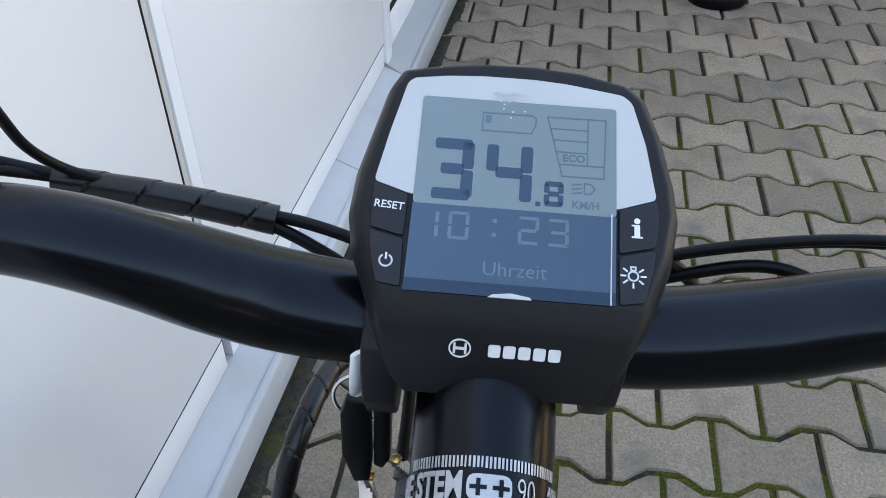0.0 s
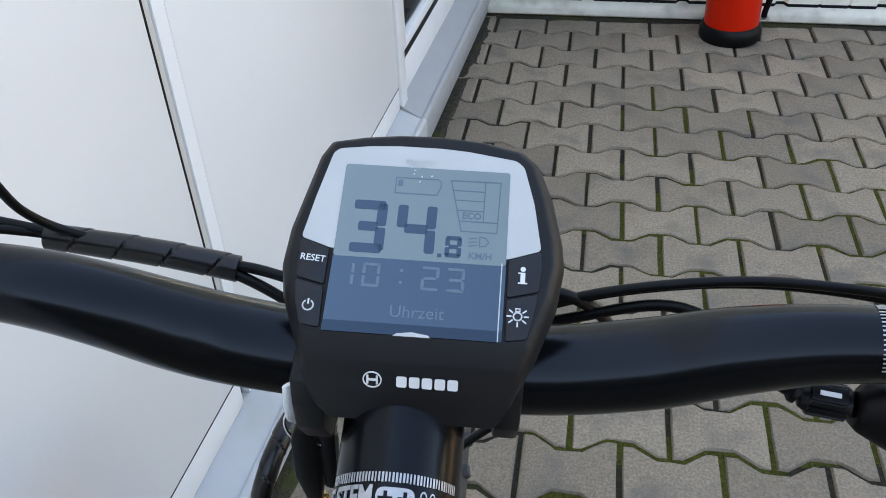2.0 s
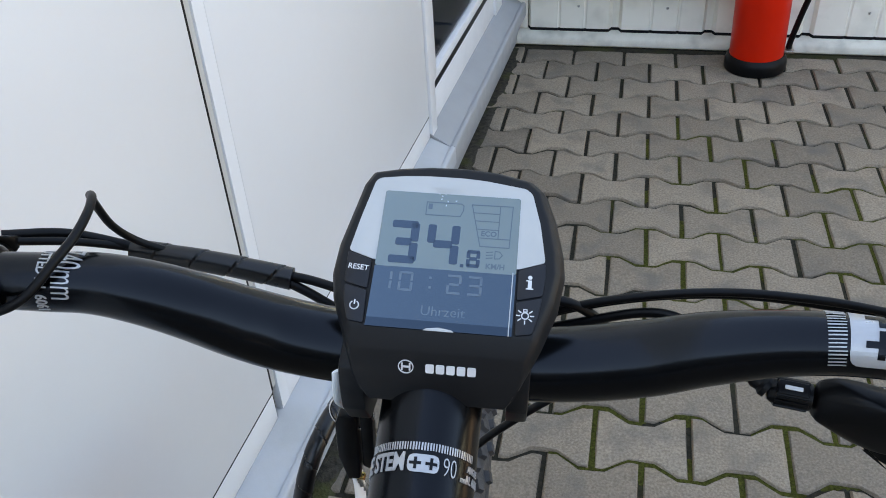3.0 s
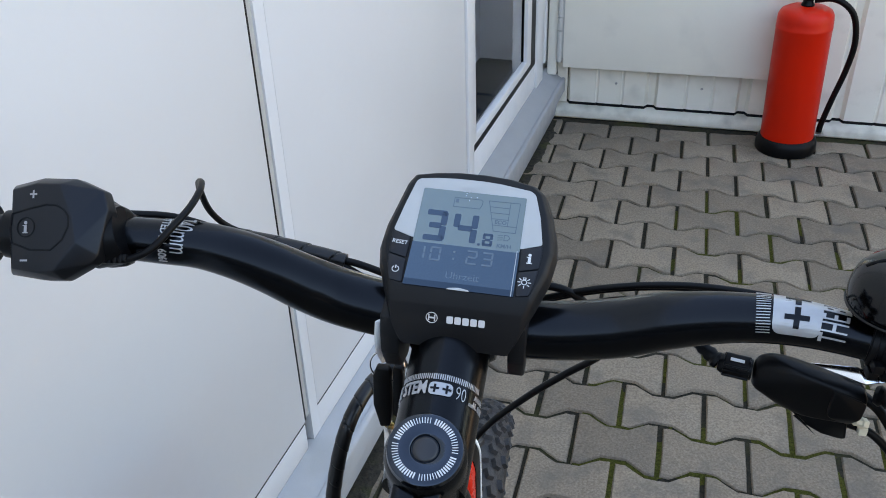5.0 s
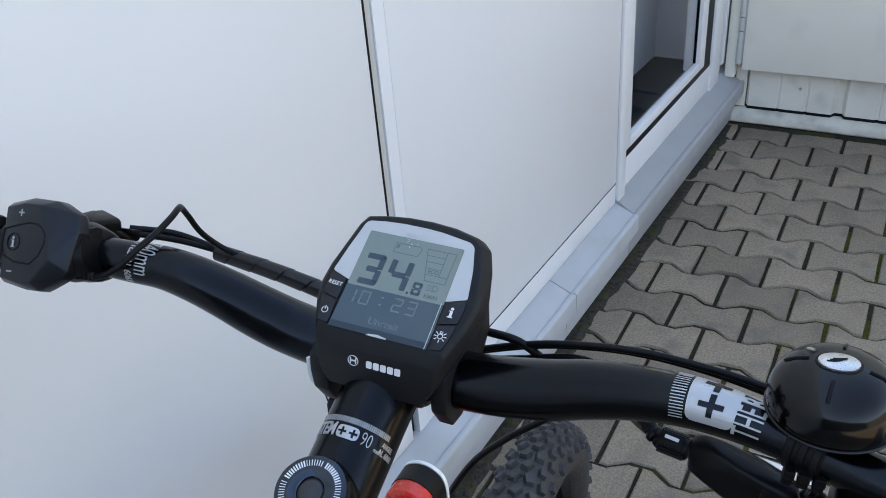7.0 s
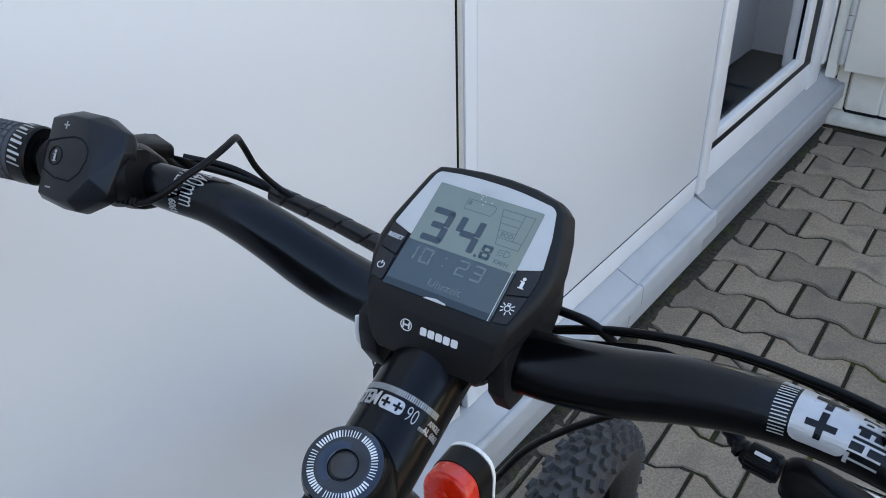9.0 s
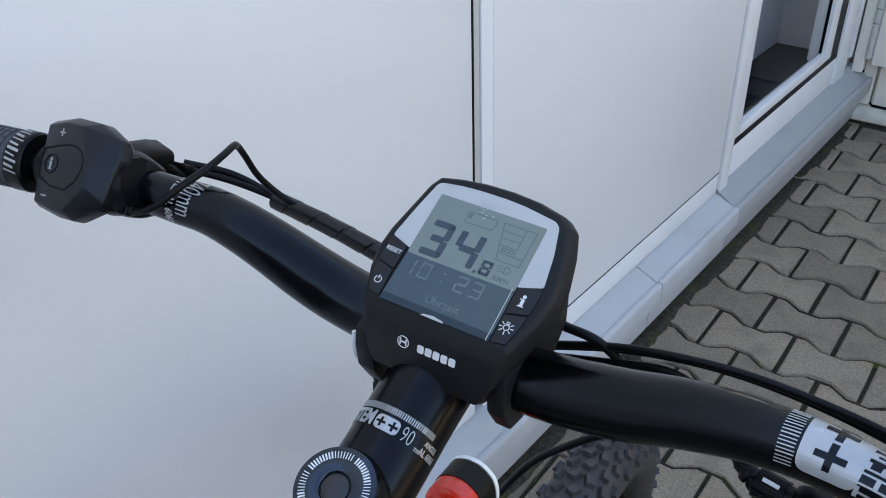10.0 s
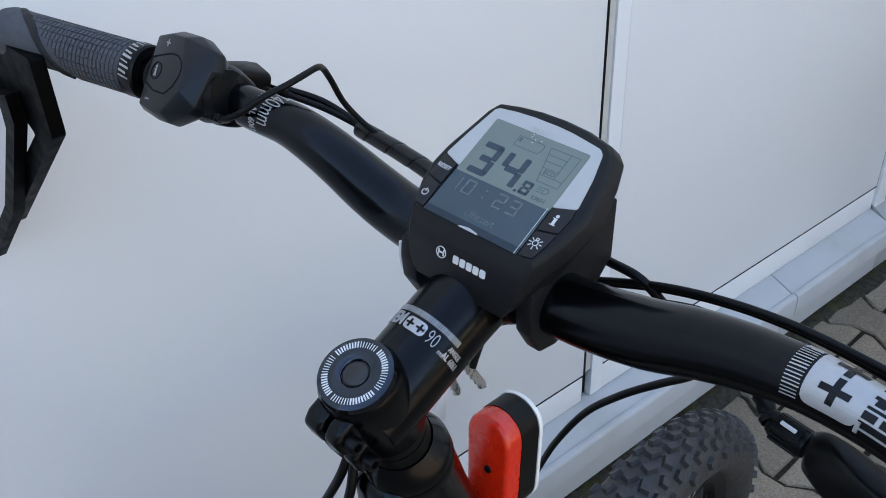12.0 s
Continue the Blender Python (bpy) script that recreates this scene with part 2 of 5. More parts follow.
def slab(outline, z0, z1, soft=0.0, steps=2):
    """A flat outline raised from z0 to z1, its upper edge rounded by soft."""
    bm = bmesh.new()
    c = Vector((sum(x for x, y in outline) / len(outline), sum(y for x, y in outline) / len(outline)))
    n = len(outline)

    def ring(inset, z):
        vs = []
        for k in range(n):
            a, b, d = Vector(outline[k - 1]), Vector(outline[k]), Vector(outline[(k + 1) % n])
            e = (d - a).normalized() if (d - a).length > 1e-9 else Vector((1, 0))
            nrm = Vector((e.y, -e.x))
            if nrm.dot(b - c) < 0:
                nrm = -nrm
            p = b - nrm * inset
            vs.append(bm.verts.new((p.x, p.y, z)))
        return vs

    rings = [ring(0, z0), ring(0, z1 - soft)]
    if soft:
        rings += [ring(soft * (1 - math.cos(a)), z1 - soft + soft * math.sin(a)) for a in (math.pi / 2 * j / steps for j in range(1, steps + 1))]
    for a, b in zip(rings, rings[1:]):
        for j in range(n):
            bm.faces.new((a[j], a[(j + 1) % n], b[(j + 1) % n], b[j]))
    bm.faces.new(rings[0]), bm.faces.new(rings[-1])
    bmesh.ops.triangulate(bm, faces=[f for f in bm.faces if len(f.verts) > 4])
    return bm


def letters(text, size, depth=0.0002, bold=0.0, spacing=1.0, shear=0.0, align="CENTER", squeeze=1.0):
    """Raised writing in the built-in font, flat on xy, as a bmesh."""
    cu = bpy.data.curves.new("writing", "FONT")
    cu.body, cu.size, cu.extrude, cu.offset, cu.space_character, cu.shear = text, size, depth, bold, spacing, shear
    cu.align_x, cu.align_y, cu.resolution_u = align, "CENTER", 3
    ob = bpy.data.objects.new("writing", cu)
    scene.collection.objects.link(ob)
    bpy.context.view_layer.update()
    me = bpy.data.meshes.new_from_object(ob.evaluated_get(bpy.context.evaluated_depsgraph_get()))
    bm = bmesh.new()
    bm.from_mesh(me)
    bpy.data.objects.remove(ob), bpy.data.meshes.remove(me), bpy.data.curves.remove(cu)
    for v in bm.verts:
        v.co.x *= squeeze
    return bm


# ---------------------------------------------------------------- ground, wall, door, back wall
WALL = Matrix.Translation((-0.2876, -1.1995, 0)) @ Matrix.Rotation(radians(-2.32), 4, "Z")


def build_ground():
    bm = bmesh.new()
    bmesh.ops.create_grid(bm, x_segments=2, y_segments=2, size=300.0)
    moved(bm, Matrix.Translation((0, 0, -0.03)))
    tagged(part("ground", bm, GROUND, smooth=0), "grey paved yard that runs on beyond the bicycle", "ground", kind="structure")
    bm = bmesh.new()
    bmesh.ops.create_grid(bm, x_segments=40, y_segments=40, size=0.5)
    for v in bm.verts:
        v.co = (-0.42 + (v.co.x + 0.5) * 6.0, -5.0 + (v.co.y + 0.5) * 6.25, -0.009 + 0.003 * noise.noise((v.co.x * 90, v.co.y * 90, 0)))
    return tagged(part("pavement", bm, SOIL), "interlocking grey concrete pavers with mossy joints", "pavement", kind="structure")


def build_wall():
    wall = thing("wall_west", WALL, "white panelled building wall with a narrow vertical joint", "wall")
    tagged(wall, kind="structure")
    part("core", merge(box((-0.14, -9.0, 0.02), (-0.016, 1.19, 3.33)), box((-0.14, 1.19, 2.06), (-0.016, 2.3, 3.33)), box((-0.14, 1.19, 0.02), (-0.016, 2.3, 0.2)), box((-0.14, 2.3, 0.02), (-0.016, 9.0, 3.33))), DARK_GAP, wall, smooth=0)
    for y0, y1 in ((-2.44, -1.237), (-1.1813, -0.005), (0.0527, 1.138)):
        part("panel", box((-0.016, y0, 0.269), (0.0, y1, 3.33), 0.0015), WHITE_PANEL, wall)
    # unseen southward run, added to keep sun off the ground behind the camera
    part("panel", box((-0.016, -9.0, 0.269), (0.0, -2.46, 3.33), 0.0015), WHITE_PANEL, wall)
    for y in (-1.231, 0.003):
        part("joint_strip", box((-0.016, y, 0.269), (-0.0045, y + 0.017, 3.33)), JOINT_GREY, wall, "grey joint strip", smooth=0)
        part("joint_gasket", box((-0.016, y - 0.0048, 0.269), (-0.002, y - 0.0002, 3.33)), RUBBER, wall, "black joint gasket", smooth=0)
        part("joint_post", box((-0.016, y + 0.0175, 0.2002), (-0.0005, y + 0.0493, 3.33)), WHITE_PANEL, wall, "white joint post")
    for y0, y1 in ((-9.0, -1.2365), (-1.1812, -0.0052), (0.0528, 1.1375)):
        part("base_gasket", box((-0.016, y0, 0.2635), (-0.0015, y1, 0.2685)), RUBBER, wall, "black base gasket", smooth=0)
        part("base_rail", box((-0.016, y0, 0.200), (-0.001, y1, 0.2632), 0.001), WHITE_FRAME, wall, "white base rail")
    part("post_gasket", box((-0.016, 1.1382, 0.262), (-0.0015, 1.1418, 3.33)), RUBBER, wall, "black gasket beside the door post", smooth=0)
    part("panel", box((-0.016, 1.1425, 2.0605), (0.0, 2.43, 3.33), 0.0015), WHITE_PANEL, wall)
    part("roof_edge", box((-0.60, -9.0, 3.3302), (0.004, 9.0, 3.45), 0.004), WHITE_FRAME, wall, "white roof edge")
    return wall


def build_sill():
    sill = thing("sill", WALL, "pale grey metal base sill along the wall", "sill")
    tagged(sill, kind="structure")
    for y0, y1, back in ((-9.0, 0.668, 0.199), (0.671, 1.141, 0.199), (1.142, 2.36, 0.212)):
        prof = [(-0.016, back), (-0.004, back), (0.060, 0.172), (0.062, 0.1755), (0.070, 0.1755), (0.0745, 0.172), (0.076, 0.166), (0.076, 0.120), (0.073, 0.117), (0.05, 0.117), (0.045, 0.02), (-0.016, 0.02)]
        bm = bmesh.new()
        ends = [[bm.verts.new((x, y, z)) for x, z in prof] for y in (y0, y1)]
        for j in range(len(prof)):
            bm.faces.new((ends[0][j], ends[0][(j + 1) % len(prof)], ends[1][(j + 1) % len(prof)], ends[1][j]))
        bm.faces.new(ends[0]), bm.faces.new(ends[1])
        part("sill_length", bm, SHADED_THRESHOLD if back > 0.2 else GREY_SILL, sill)
    return sill


def build_door():
    door = thing("door_1", WALL, "white framed glass door set in the wall", "door")
    tagged(door, kind="structure")
    part("post", box((-0.10, 1.142, 0.19), (0.008, 1.196, 2.06), 0.004), WHITE_FRAME, door, "white door post")
    part("post", box((-0.10, 2.108, 0.20), (0.002, 2.232, 2.06), 0.004), WHITE_FRAME, door, "white door post")
    part("hinge_strip", box((-0.02, 2.268, 0.26), (0.001, 2.300, 2.06), 0.003), WHITE_FRAME, door, "white hinge strip")
    part("corner_post", box((-0.10, 2.236, 0.20), (-0.016, 2.42, 2.06), 0.004), WHITE_FRAME, door, "white corner post")
    part("bottom_rail", box((-0.040, 1.196, 0.20), (-0.006, 2.108, 0.312), 0.002), WHITE_FRAME, door)
    leaf = part("leaf_frame", merge(box((-0.065, 1.205, 0.335), (-0.004, 1.262, 2.04), 0.004), box((-0.065, 1.958, 0.335), (-0.004, 2.027, 2.04), 0.004), box((-0.032, 1.262, 0.335), (-0.004, 1.958, 0.368), 0.003)), WHITE_FRAME, door, "white door leaf frame")
    part("gasket", merge(box((-0.030, 1.262, 0.368), (-0.018, 1.265, 2.04)), box((-0.030, 1.956, 0.368), (-0.018, 1.958, 2.04))), RUBBER, leaf, "black rubber gasket", smooth=0)
    part("frame_gasket", merge(box((-0.030, 1.196, 0.3125), (-0.0052, 2.1075, 0.3345)), box((-0.030, 2.0275, 0.3345), (-0.0065, 2.1075, 2.04))), RUBBER, door, "black gap between leaf and frame", smooth=0)
    pane = part("pane", box((-0.027, 1.266, 0.371), (-0.022, 1.954, 2.04)), GLASS, door, smooth=0)
    pane.visible_shadow = False
    room = thing("hallway", WALL, "pale hallway with a dark mat behind the glass door", "room")
    tagged(room, kind="structure")
    part("floor", box((-0.30, 0.95, 0.201), (-0.041, 2.34, 0.24)), FLOOR_DARK, room, "dark entrance floor", smooth=0)
    # the panel's unseen upper part is added to block sun through the doorway
    part("inner_panel", box((-0.32, 0.93, 0.20), (-0.301, 2.36, 3.32)), ROOM_WALL, room, "pale blue-grey inner panel", smooth=0)
    part("side_panel", merge(box((-0.30, 2.341, 0.20), (-0.101, 2.36, 0.95)), box((-0.30, 0.93, 0.2), (-0.141, 0.949, 0.30))), ROOM_WALL, room, "pale side panel", smooth=0)
    return door


def build_back_wall():
    wall = thing("wall_north", Matrix.Identity(4), "cream profiled metal wall above a weathered plinth", "wall")
    tagged(wall, kind="structure")
    prof = [(1.121, 0.008), (1.114, 0.014), (1.113, 0.034), (1.118, 0.042), (1.148, 0.060), (1.30, 0.064), (1.30, 0.008)]
    bm = bmesh.new()
    ends = [[bm.verts.new((x, y, z)) for y, z in prof] for x in (-0.165, 6.0)]
    for k in range(len(prof)):
        bm.faces.new((ends[0][k], ends[0][(k + 1) % len(prof)], ends[1][(k + 1) % len(prof)], ends[1][k]))
    bm.faces.new(ends[0]), bm.faces.new(ends[1])
    part("plinth", bm, PLINTH, wall, "weathered pale plinth")
    bm = bmesh.new()
    front = []
    x = -0.107
    while x < 6.0:
        front += [(x, 1.174), (x + 0.012, 1.150)]
        for rib in (0.121, 0.227):
            front += [(x + rib, 1.150), (x + rib + 0.004, 1.1545), (x + rib + 0.009, 1.1545), (x + rib + 0.013, 1.150)]
        front += [(x + 0.328, 1.150), (x + 0.340, 1.174)]
        x += 0.367
    rows = [[bm.verts.new((px, py, z)) for px, py in front] for z in (0.066, 3.2)]
    for j in range(len(front) - 1):
        bm.faces.new((rows[0][j], rows[0][j + 1], rows[1][j + 1], rows[1][j]))
    sheet = part("profiled_sheet", bm, CREAM_SHEET, wall, smooth=20)
    # thin dark strip that follows the ribs just before the sheet's lower edge
    foot = bmesh.new()
    low_edge = [[foot.verts.new((px, py - 0.0015, z)) for px, py in front] for z in (0.0605, 0.0725)]
    for j in range(len(front) - 1):
        foot.faces.new((low_edge[0][j], low_edge[0][j + 1], low_edge[1][j + 1], low_edge[1][j]))
    part("sheet_foot", foot, DARK_GAP, wall, "dark strip along the foot of the profiled sheet", smooth=20)
    for x in (0.098, 0.447, 1.19):
        part("rivet", moved(lathe([(0.006, 0.0), (0.005, 0.0025), (0, 0.0032)], 12), Matrix.Translation((x, 1.150, 0.165)) @ Matrix.Rotation(radians(90), 4, "X")), STEEL, wall, "small screw head")
    part("corner_strip", box((-0.190, 1.106, 0.20), (-0.152, 1.15, 3.2), 0.003), CREAM_SHEET, wall, "cream corner strip")
    part("filler_strip", box((-0.1515, 1.152, 0.0665), (-0.1085, 1.176, 3.2), 0.001), CREAM_SHEET, wall, "narrow cream filler strip")
    part("core", box((-0.17, 1.18, 0.061), (6.0, 1.30, 3.2)), DARK_GAP, wall, smooth=0)
    board = thing("shutter_board", Matrix.Identity(4), "large cream board hung flat in front of the profiled wall", "board")
    part("hinge", merge(*[moved(lathe([(0, 0), (0.011, 0), (0.011, h), (0, h)], 20), Matrix.Translation((-0.142, 1.105, z))) for z, h in ((0.26, 0.13), (0.394, 0.05), (0.448, 0.13))], box((-0.142, 1.106, 0.27), (-0.122, 1.112, 0.57))), JOINT_GREY, board, "painted grey hinge")
    part("board", box((-0.125, 1.100, 0.238), (0.86, 1.128, 1.25), 0.003), CREAM_BOARD, board)
    return wall


def build_unseen_walls():
    # added walls out of view; they cut the low sky from light and reflections
    for name, lo, hi in (("unseen_wall_east", (11.0, -8.0, -0.03), (11.3, 1.3, 3.0)), ("unseen_wall_south", (-6.0, -8.3, -0.03), (11.3, -8.0, 2.9))):
        wall = thing(name, Matrix.Identity(4), "plain grey wall added out of view to limit the skylight", "wall")
        tagged(wall, kind="structure")
        part("wall_face", box(lo, hi), UNSEEN_WALL, wall, smooth=0)


PAVEMENT = build_ground()
build_unseen_walls()
build_wall()
build_sill()
build_door()
build_back_wall()

# ---------------------------------------------------------------- bicycle
EX = Vector((0.0592, 0.0053, -0.0032)).normalized()
EY = Vector((0, 0, 1)).cross(EX).normalized()
EZ = EX.cross(EY)
BIKE = Matrix.Translation((0.252, -1.988, 1.158)) @ Matrix((EX, EY, EZ)).transposed().to_4x4()
# the frame and wheel lean a little more than the bar, which sits turned in the stem
FX = Vector((0.0592, 0.0060, -0.0052)).normalized()
FY = Vector((0, 0, 1)).cross(FX).normalized()
LEAN = Matrix((EX, EY, EZ)).to_4x4() @ Matrix((FX, FY, FX.cross(FY))).transposed().to_4x4()
CAP = Vector((0.0012, -0.0915, -0.0130))
STEERING = Matrix.Translation(CAP) @ LEAN @ Matrix.Rotation(math.atan2(0.39, 0.921), 4, "X")
BAR_LINE = [(-0.385, -0.0640, 0.0465, 0.0111), (-0.270, -0.0314, 0.0413, 0.0113), (-0.230, -0.0212, 0.0391, 0.0115), (-0.200, -0.0136, 0.0378, 0.0122), (-0.170, -0.0082, 0.0354, 0.0130), (-0.150, -0.0042, 0.0334, 0.0137), (-0.130, -0.0020, 0.0288, 0.0146),
            (-0.110, 0.0010, 0.0205, 0.0156), (-0.090, 0.0055, 0.0090, 0.0168), (-0.070, 0.0097, -0.0005, 0.0173), (-0.040, 0.0115, -0.0063, 0.0172), (0, 0.0115, -0.0077, 0.0171), (0.050, 0.0130, -0.0083, 0.0173), (0.090, 0.0133, -0.0008, 0.0174), (0.120, 0.0117, 0.0105, 0.0162),
            (0.150, 0.0090, 0.0194, 0.0143), (0.180, 0.0050, 0.0243, 0.0129), (0.215, -0.0024, 0.0250, 0.0114), (0.270, -0.0190, 0.0248, 0.0111), (0.385, -0.0500, 0.026, 0.0111)]
BAR_FINE = spline(BAR_LINE, 12)


def bar_at(x):
    """Centre and radius of the handlebar at a distance to the right of the stem."""
    for a, b in zip(BAR_FINE, BAR_FINE[1:]):
        if a[0] <= x <= b[0]:
            return a + (b - a) * ((x - a[0]) / (b[0] - a[0]))
    return BAR_FINE[0] if x < 0 else BAR_FINE[-1]


def cut_up(bm, longest=0.0025):
    """Splits long edges so that a flat mesh can be bent."""
    bmesh.ops.triangulate(bm, faces=bm.faces[:])
    for _ in range(5):
        long_ones = [e for e in bm.edges if e.calc_length() > longest]
        if not long_ones:
            break
        bmesh.ops.subdivide_edges(bm, edges=long_ones, cuts=1)
        bmesh.ops.triangulate(bm, faces=[f for f in bm.faces if len(f.verts) > 3])
    return bm


def on_bar(bm, start, lift=0.0):
    """Bends a flat mesh round the handlebar: its x goes along the bar, its y from the rider's side over the top; start: degrees from the top."""
    for v in cut_up(bm).verts:
        c = bar_at(v.co.x)
        ahead = (Vector(bar_at(v.co.x + 0.003)[:3]) - Vector(bar_at(v.co.x - 0.003)[:3])).normalized()
        front = (Vector((0, 1, 0)) - ahead * ahead.y).normalized()
        top = ahead.cross(front)
        r = float(c[3])
        a = radians(start) + v.co.y / r
        v.co = Vector(c[:3]) + (front * math.sin(a) + top * math.cos(a)) * (r + v.co.z + lift + 0.0002)
    return bm


STEM_DIR = Vector((0, 0.0828, 0.0355)).normalized()
STEM_UP = Vector((0, -STEM_DIR.z, STEM_DIR.y))
STEM_FOOT = Vector((0, -0.0835, -0.0459))


def on_stem(bm, lift=0.0):
    """Bends a flat mesh round the stem: its x goes over the top from left to right, its y along the stem from the steerer."""
    for v in cut_up(bm).verts:
        r = 0.0224
        a, h = (v.co.x - 0.002) / r, r + 0.0003 + v.co.z + lift
        v.co = STEM_FOOT + STEM_DIR * v.co.y + STEM_UP * (math.cos(a) * h) + Vector((math.sin(a) * h, 0, 0))
    return bm


def rect(x0, y0, x1, y1, r=0.0, z=0.0002):
    q = [(x0, y0), (x1, y0), (x1, y1), (x0, y1)]
    return slab(rounded(q, r, 4) if r else q, 0.0, z)


def spun(bm, degrees):
    return moved(bm, Matrix.Rotation(radians(degrees), 4, "Z"))


def shifted(bm, x, y, z=0.0):
    return moved(bm, Matrix.Translation((x, y, z)))


def bars(length, height, n, seed, fill=0.62):
    """A row of small upright bars, for writing too small to be read."""
    rng = random.Random(seed)
    step = length / n
    return merge(*[rect(k * step, rng.uniform(0, 0.08) * height, k * step + step * fill * rng.uniform(0.75, 1.2), height) for k in range(n)])


def plus(size, thick, z=0.0002):
    h, t = size / 2, thick / 2
    return merge(rect(-h, -t, h, t, 0, z), rect(-t, t, t, h, 0, z), rect(-t, -h, t, -t, 0, z))


def info_sign(h, z=0.0002):
    """A small serifed i."""
    w = h * 0.13
    return merge(rect(-w, -h * 0.42, w, h * 0.17, 0, z), rect(-2.0 * w, -h * 0.5, 2.0 * w, -h * 0.42, 0, z), rect(-2.0 * w, h * 0.10, -w, h * 0.17, 0, z), slab([(1.15 * w * math.cos(k), h * 0.37 + 1.15 * w * math.sin(k)) for k in (math.pi * j / 6 for j in range(12))], 0, z))


def hull(points, bevel=0.0, seg=2):
    bm = bmesh.new()
    for q in points:
        bm.verts.new(q)
    out = bmesh.ops.convex_hull(bm, input=bm.verts[:])
    bmesh.ops.delete(bm, geom=list({v for v in out["geom_interior"] + out["geom_unused"] if isinstance(v, bmesh.types.BMVert)}), context="VERTS")
    bmesh.ops.dissolve_limit(bm, angle_limit=radians(3), verts=bm.verts[:], edges=bm.edges[:])
    if bevel:
        bmesh.ops.bevel(bm, geom=bm.edges[:], offset=bevel, segments=seg, affect="EDGES", profile=0.5)
    return bm


def along(a, b, profile, seg=32):
    """A turned shape from a to b; profile rows are (radius, share of the way)."""
    a, b = Vector(a), Vector(b)
    length = (b - a).length
    return moved(lathe([(r, w * length) for r, w in profile], seg), Matrix.Translation(a) @ (b - a).to_track_quat("Z", "Y").to_matrix().to_4x4())


def torus(R, r, seg=36, n=10):
    prof = [(R + r * math.cos(2 * math.pi * k / n), r * math.sin(2 * math.pi * k / n)) for k in range(n)]
    return lathe(prof + prof[:1], seg)


def build_bicycle():
    bike = thing("bicycle", BIKE, "black mountain e-bike standing beside the white wall", "bicycle")
    # handlebar and its decals
    bar = part("handlebar", tube(BAR_LINE, seg=48, n=10), BAR_BLACK, bike, "satin black riser handlebar")
    tagged(part("decal", on_bar(shifted(spun(merge(bars(0.024, 0.0072, 15, 3, 0.34), shifted(bars(0.030, 0.0072, 16, 5, 0.66), 0.0245, 0.0)), 90), 0.1714, 0.0), -88), DECAL_SILVER, bar, "silver lettering strip", smooth=0), kind="stuff")
    part("decal", on_bar(shifted(rect(0.0, 0.0, 0.0232, 0.038, 0.005, 0.00015), 0.1722, 0.0), -88), DECAL_SILVER, bar, "silver badge with two black crosses", smooth=0)
    for y in (0.0098, 0.0232):
        part("cross_mark", on_bar(shifted(plus(0.0118, 0.0028), 0.1836, y), -88, 0.0002), BAR_BLACK, bar, "black cross mark", smooth=0)
    part("lettering", on_bar(shifted(spun(letters("THE", 0.0195, bold=0.0, align="LEFT", squeeze=0.45), 90), 0.2025, 0.0), -92), DECAL_SILVER, bar, "thin silver block lettering", smooth=0)
    part("lettering", on_bar(shifted(spun(letters("BAR", 0.0195, bold=0.0005, align="LEFT", squeeze=0.48), 90), 0.2025, 0.0172), -92), DECAL_SILVER, bar, "bold silver block lettering", smooth=0)
    part("lettering", on_bar(shifted(spun(letters("740mm", 0.0160, bold=-0.0001, align="LEFT", squeeze=0.55), -90), -0.1590, 0.0370), -130), DECAL_SILVER, bar, "silver size lettering", smooth=0)
    part("lettering", on_bar(shifted(spun(letters("BUTTED AL 6061", 0.0062, bold=0.0001, align="LEFT", squeeze=0.8), -90), -0.1680, 0.0385), -125), DECAL_SILVER, bar, "small silver lettering", smooth=0)
    # stem
    stem = part("stem", merge(tube([(0, -0.088, -0.0475, 0.0222), (0, -0.070, -0.0400, 0.0224), (0, -0.045, -0.0295, 0.0224), (0, -0.02, -0.0185, 0.0225), (0, 0.0115, -0.0080, 0.0228)], seg=40, n=6),
                       moved(lathe([(0, -0.052), (0.0203, -0.052), (0.0214, -0.050), (0.0214, -0.012), (0.0211, -0.0060), (0.0198, -0.0032), (0, -0.0032)], 48), STEERING),
                       moved(lathe([(0, -0.025), (0.0205, -0.025), (0.0225, -0.022), (0.0225, 0.022), (0.0205, 0.025), (0, 0.025)]), Matrix.Translation((0, 0.0115, -0.0077)) @ Matrix.Rotation(radians(90), 4, "Y"))), STEM_BLACK, bike, "black aluminium stem")
    for z0, z1, y0 in ((-0.0275, -0.0085, -0.0310), (-0.0515, -0.0315, -0.0295)):
        for x0, x1 in ((-0.0135, -0.0010), (0.0010, 0.0115)):
            part("clamp_ear", moved(hull([(x, y, z) for x in (x0, x1) for y, z in ((y0, z0 + 0.003), (y0, z1 - 0.004), (y0 + 0.006, z1), (-0.006, z1 + 0.001), (-0.006, z0), (y0 + 0.004, z0))], 0.0028, 3), STEERING), STEM_BLACK, stem)
        bolt = STEERING @ Matrix.Translation((0, y0 + 0.0068, (z0 + z1) / 2)) @ Matrix.Rotation(radians(90), 4, "Y")
        part("bolt", moved(lathe([(0, 0.0140), (0.0020, 0.0140), (0.0024, 0.0172), (0.0038, 0.0172), (0.0043, 0.0164), (0.0043, 0.0108), (0, 0.0108)], 20), bolt), PLASTIC_DARK, stem, "dark socket bolt")
    tagged(part("decal", on_stem(shifted(bars(0.052, 0.0034, 44, 8, 0.52), -0.024, 0.0497)), DECAL_SILVER, stem, "thin silver lettering strip", smooth=0), kind="stuff")
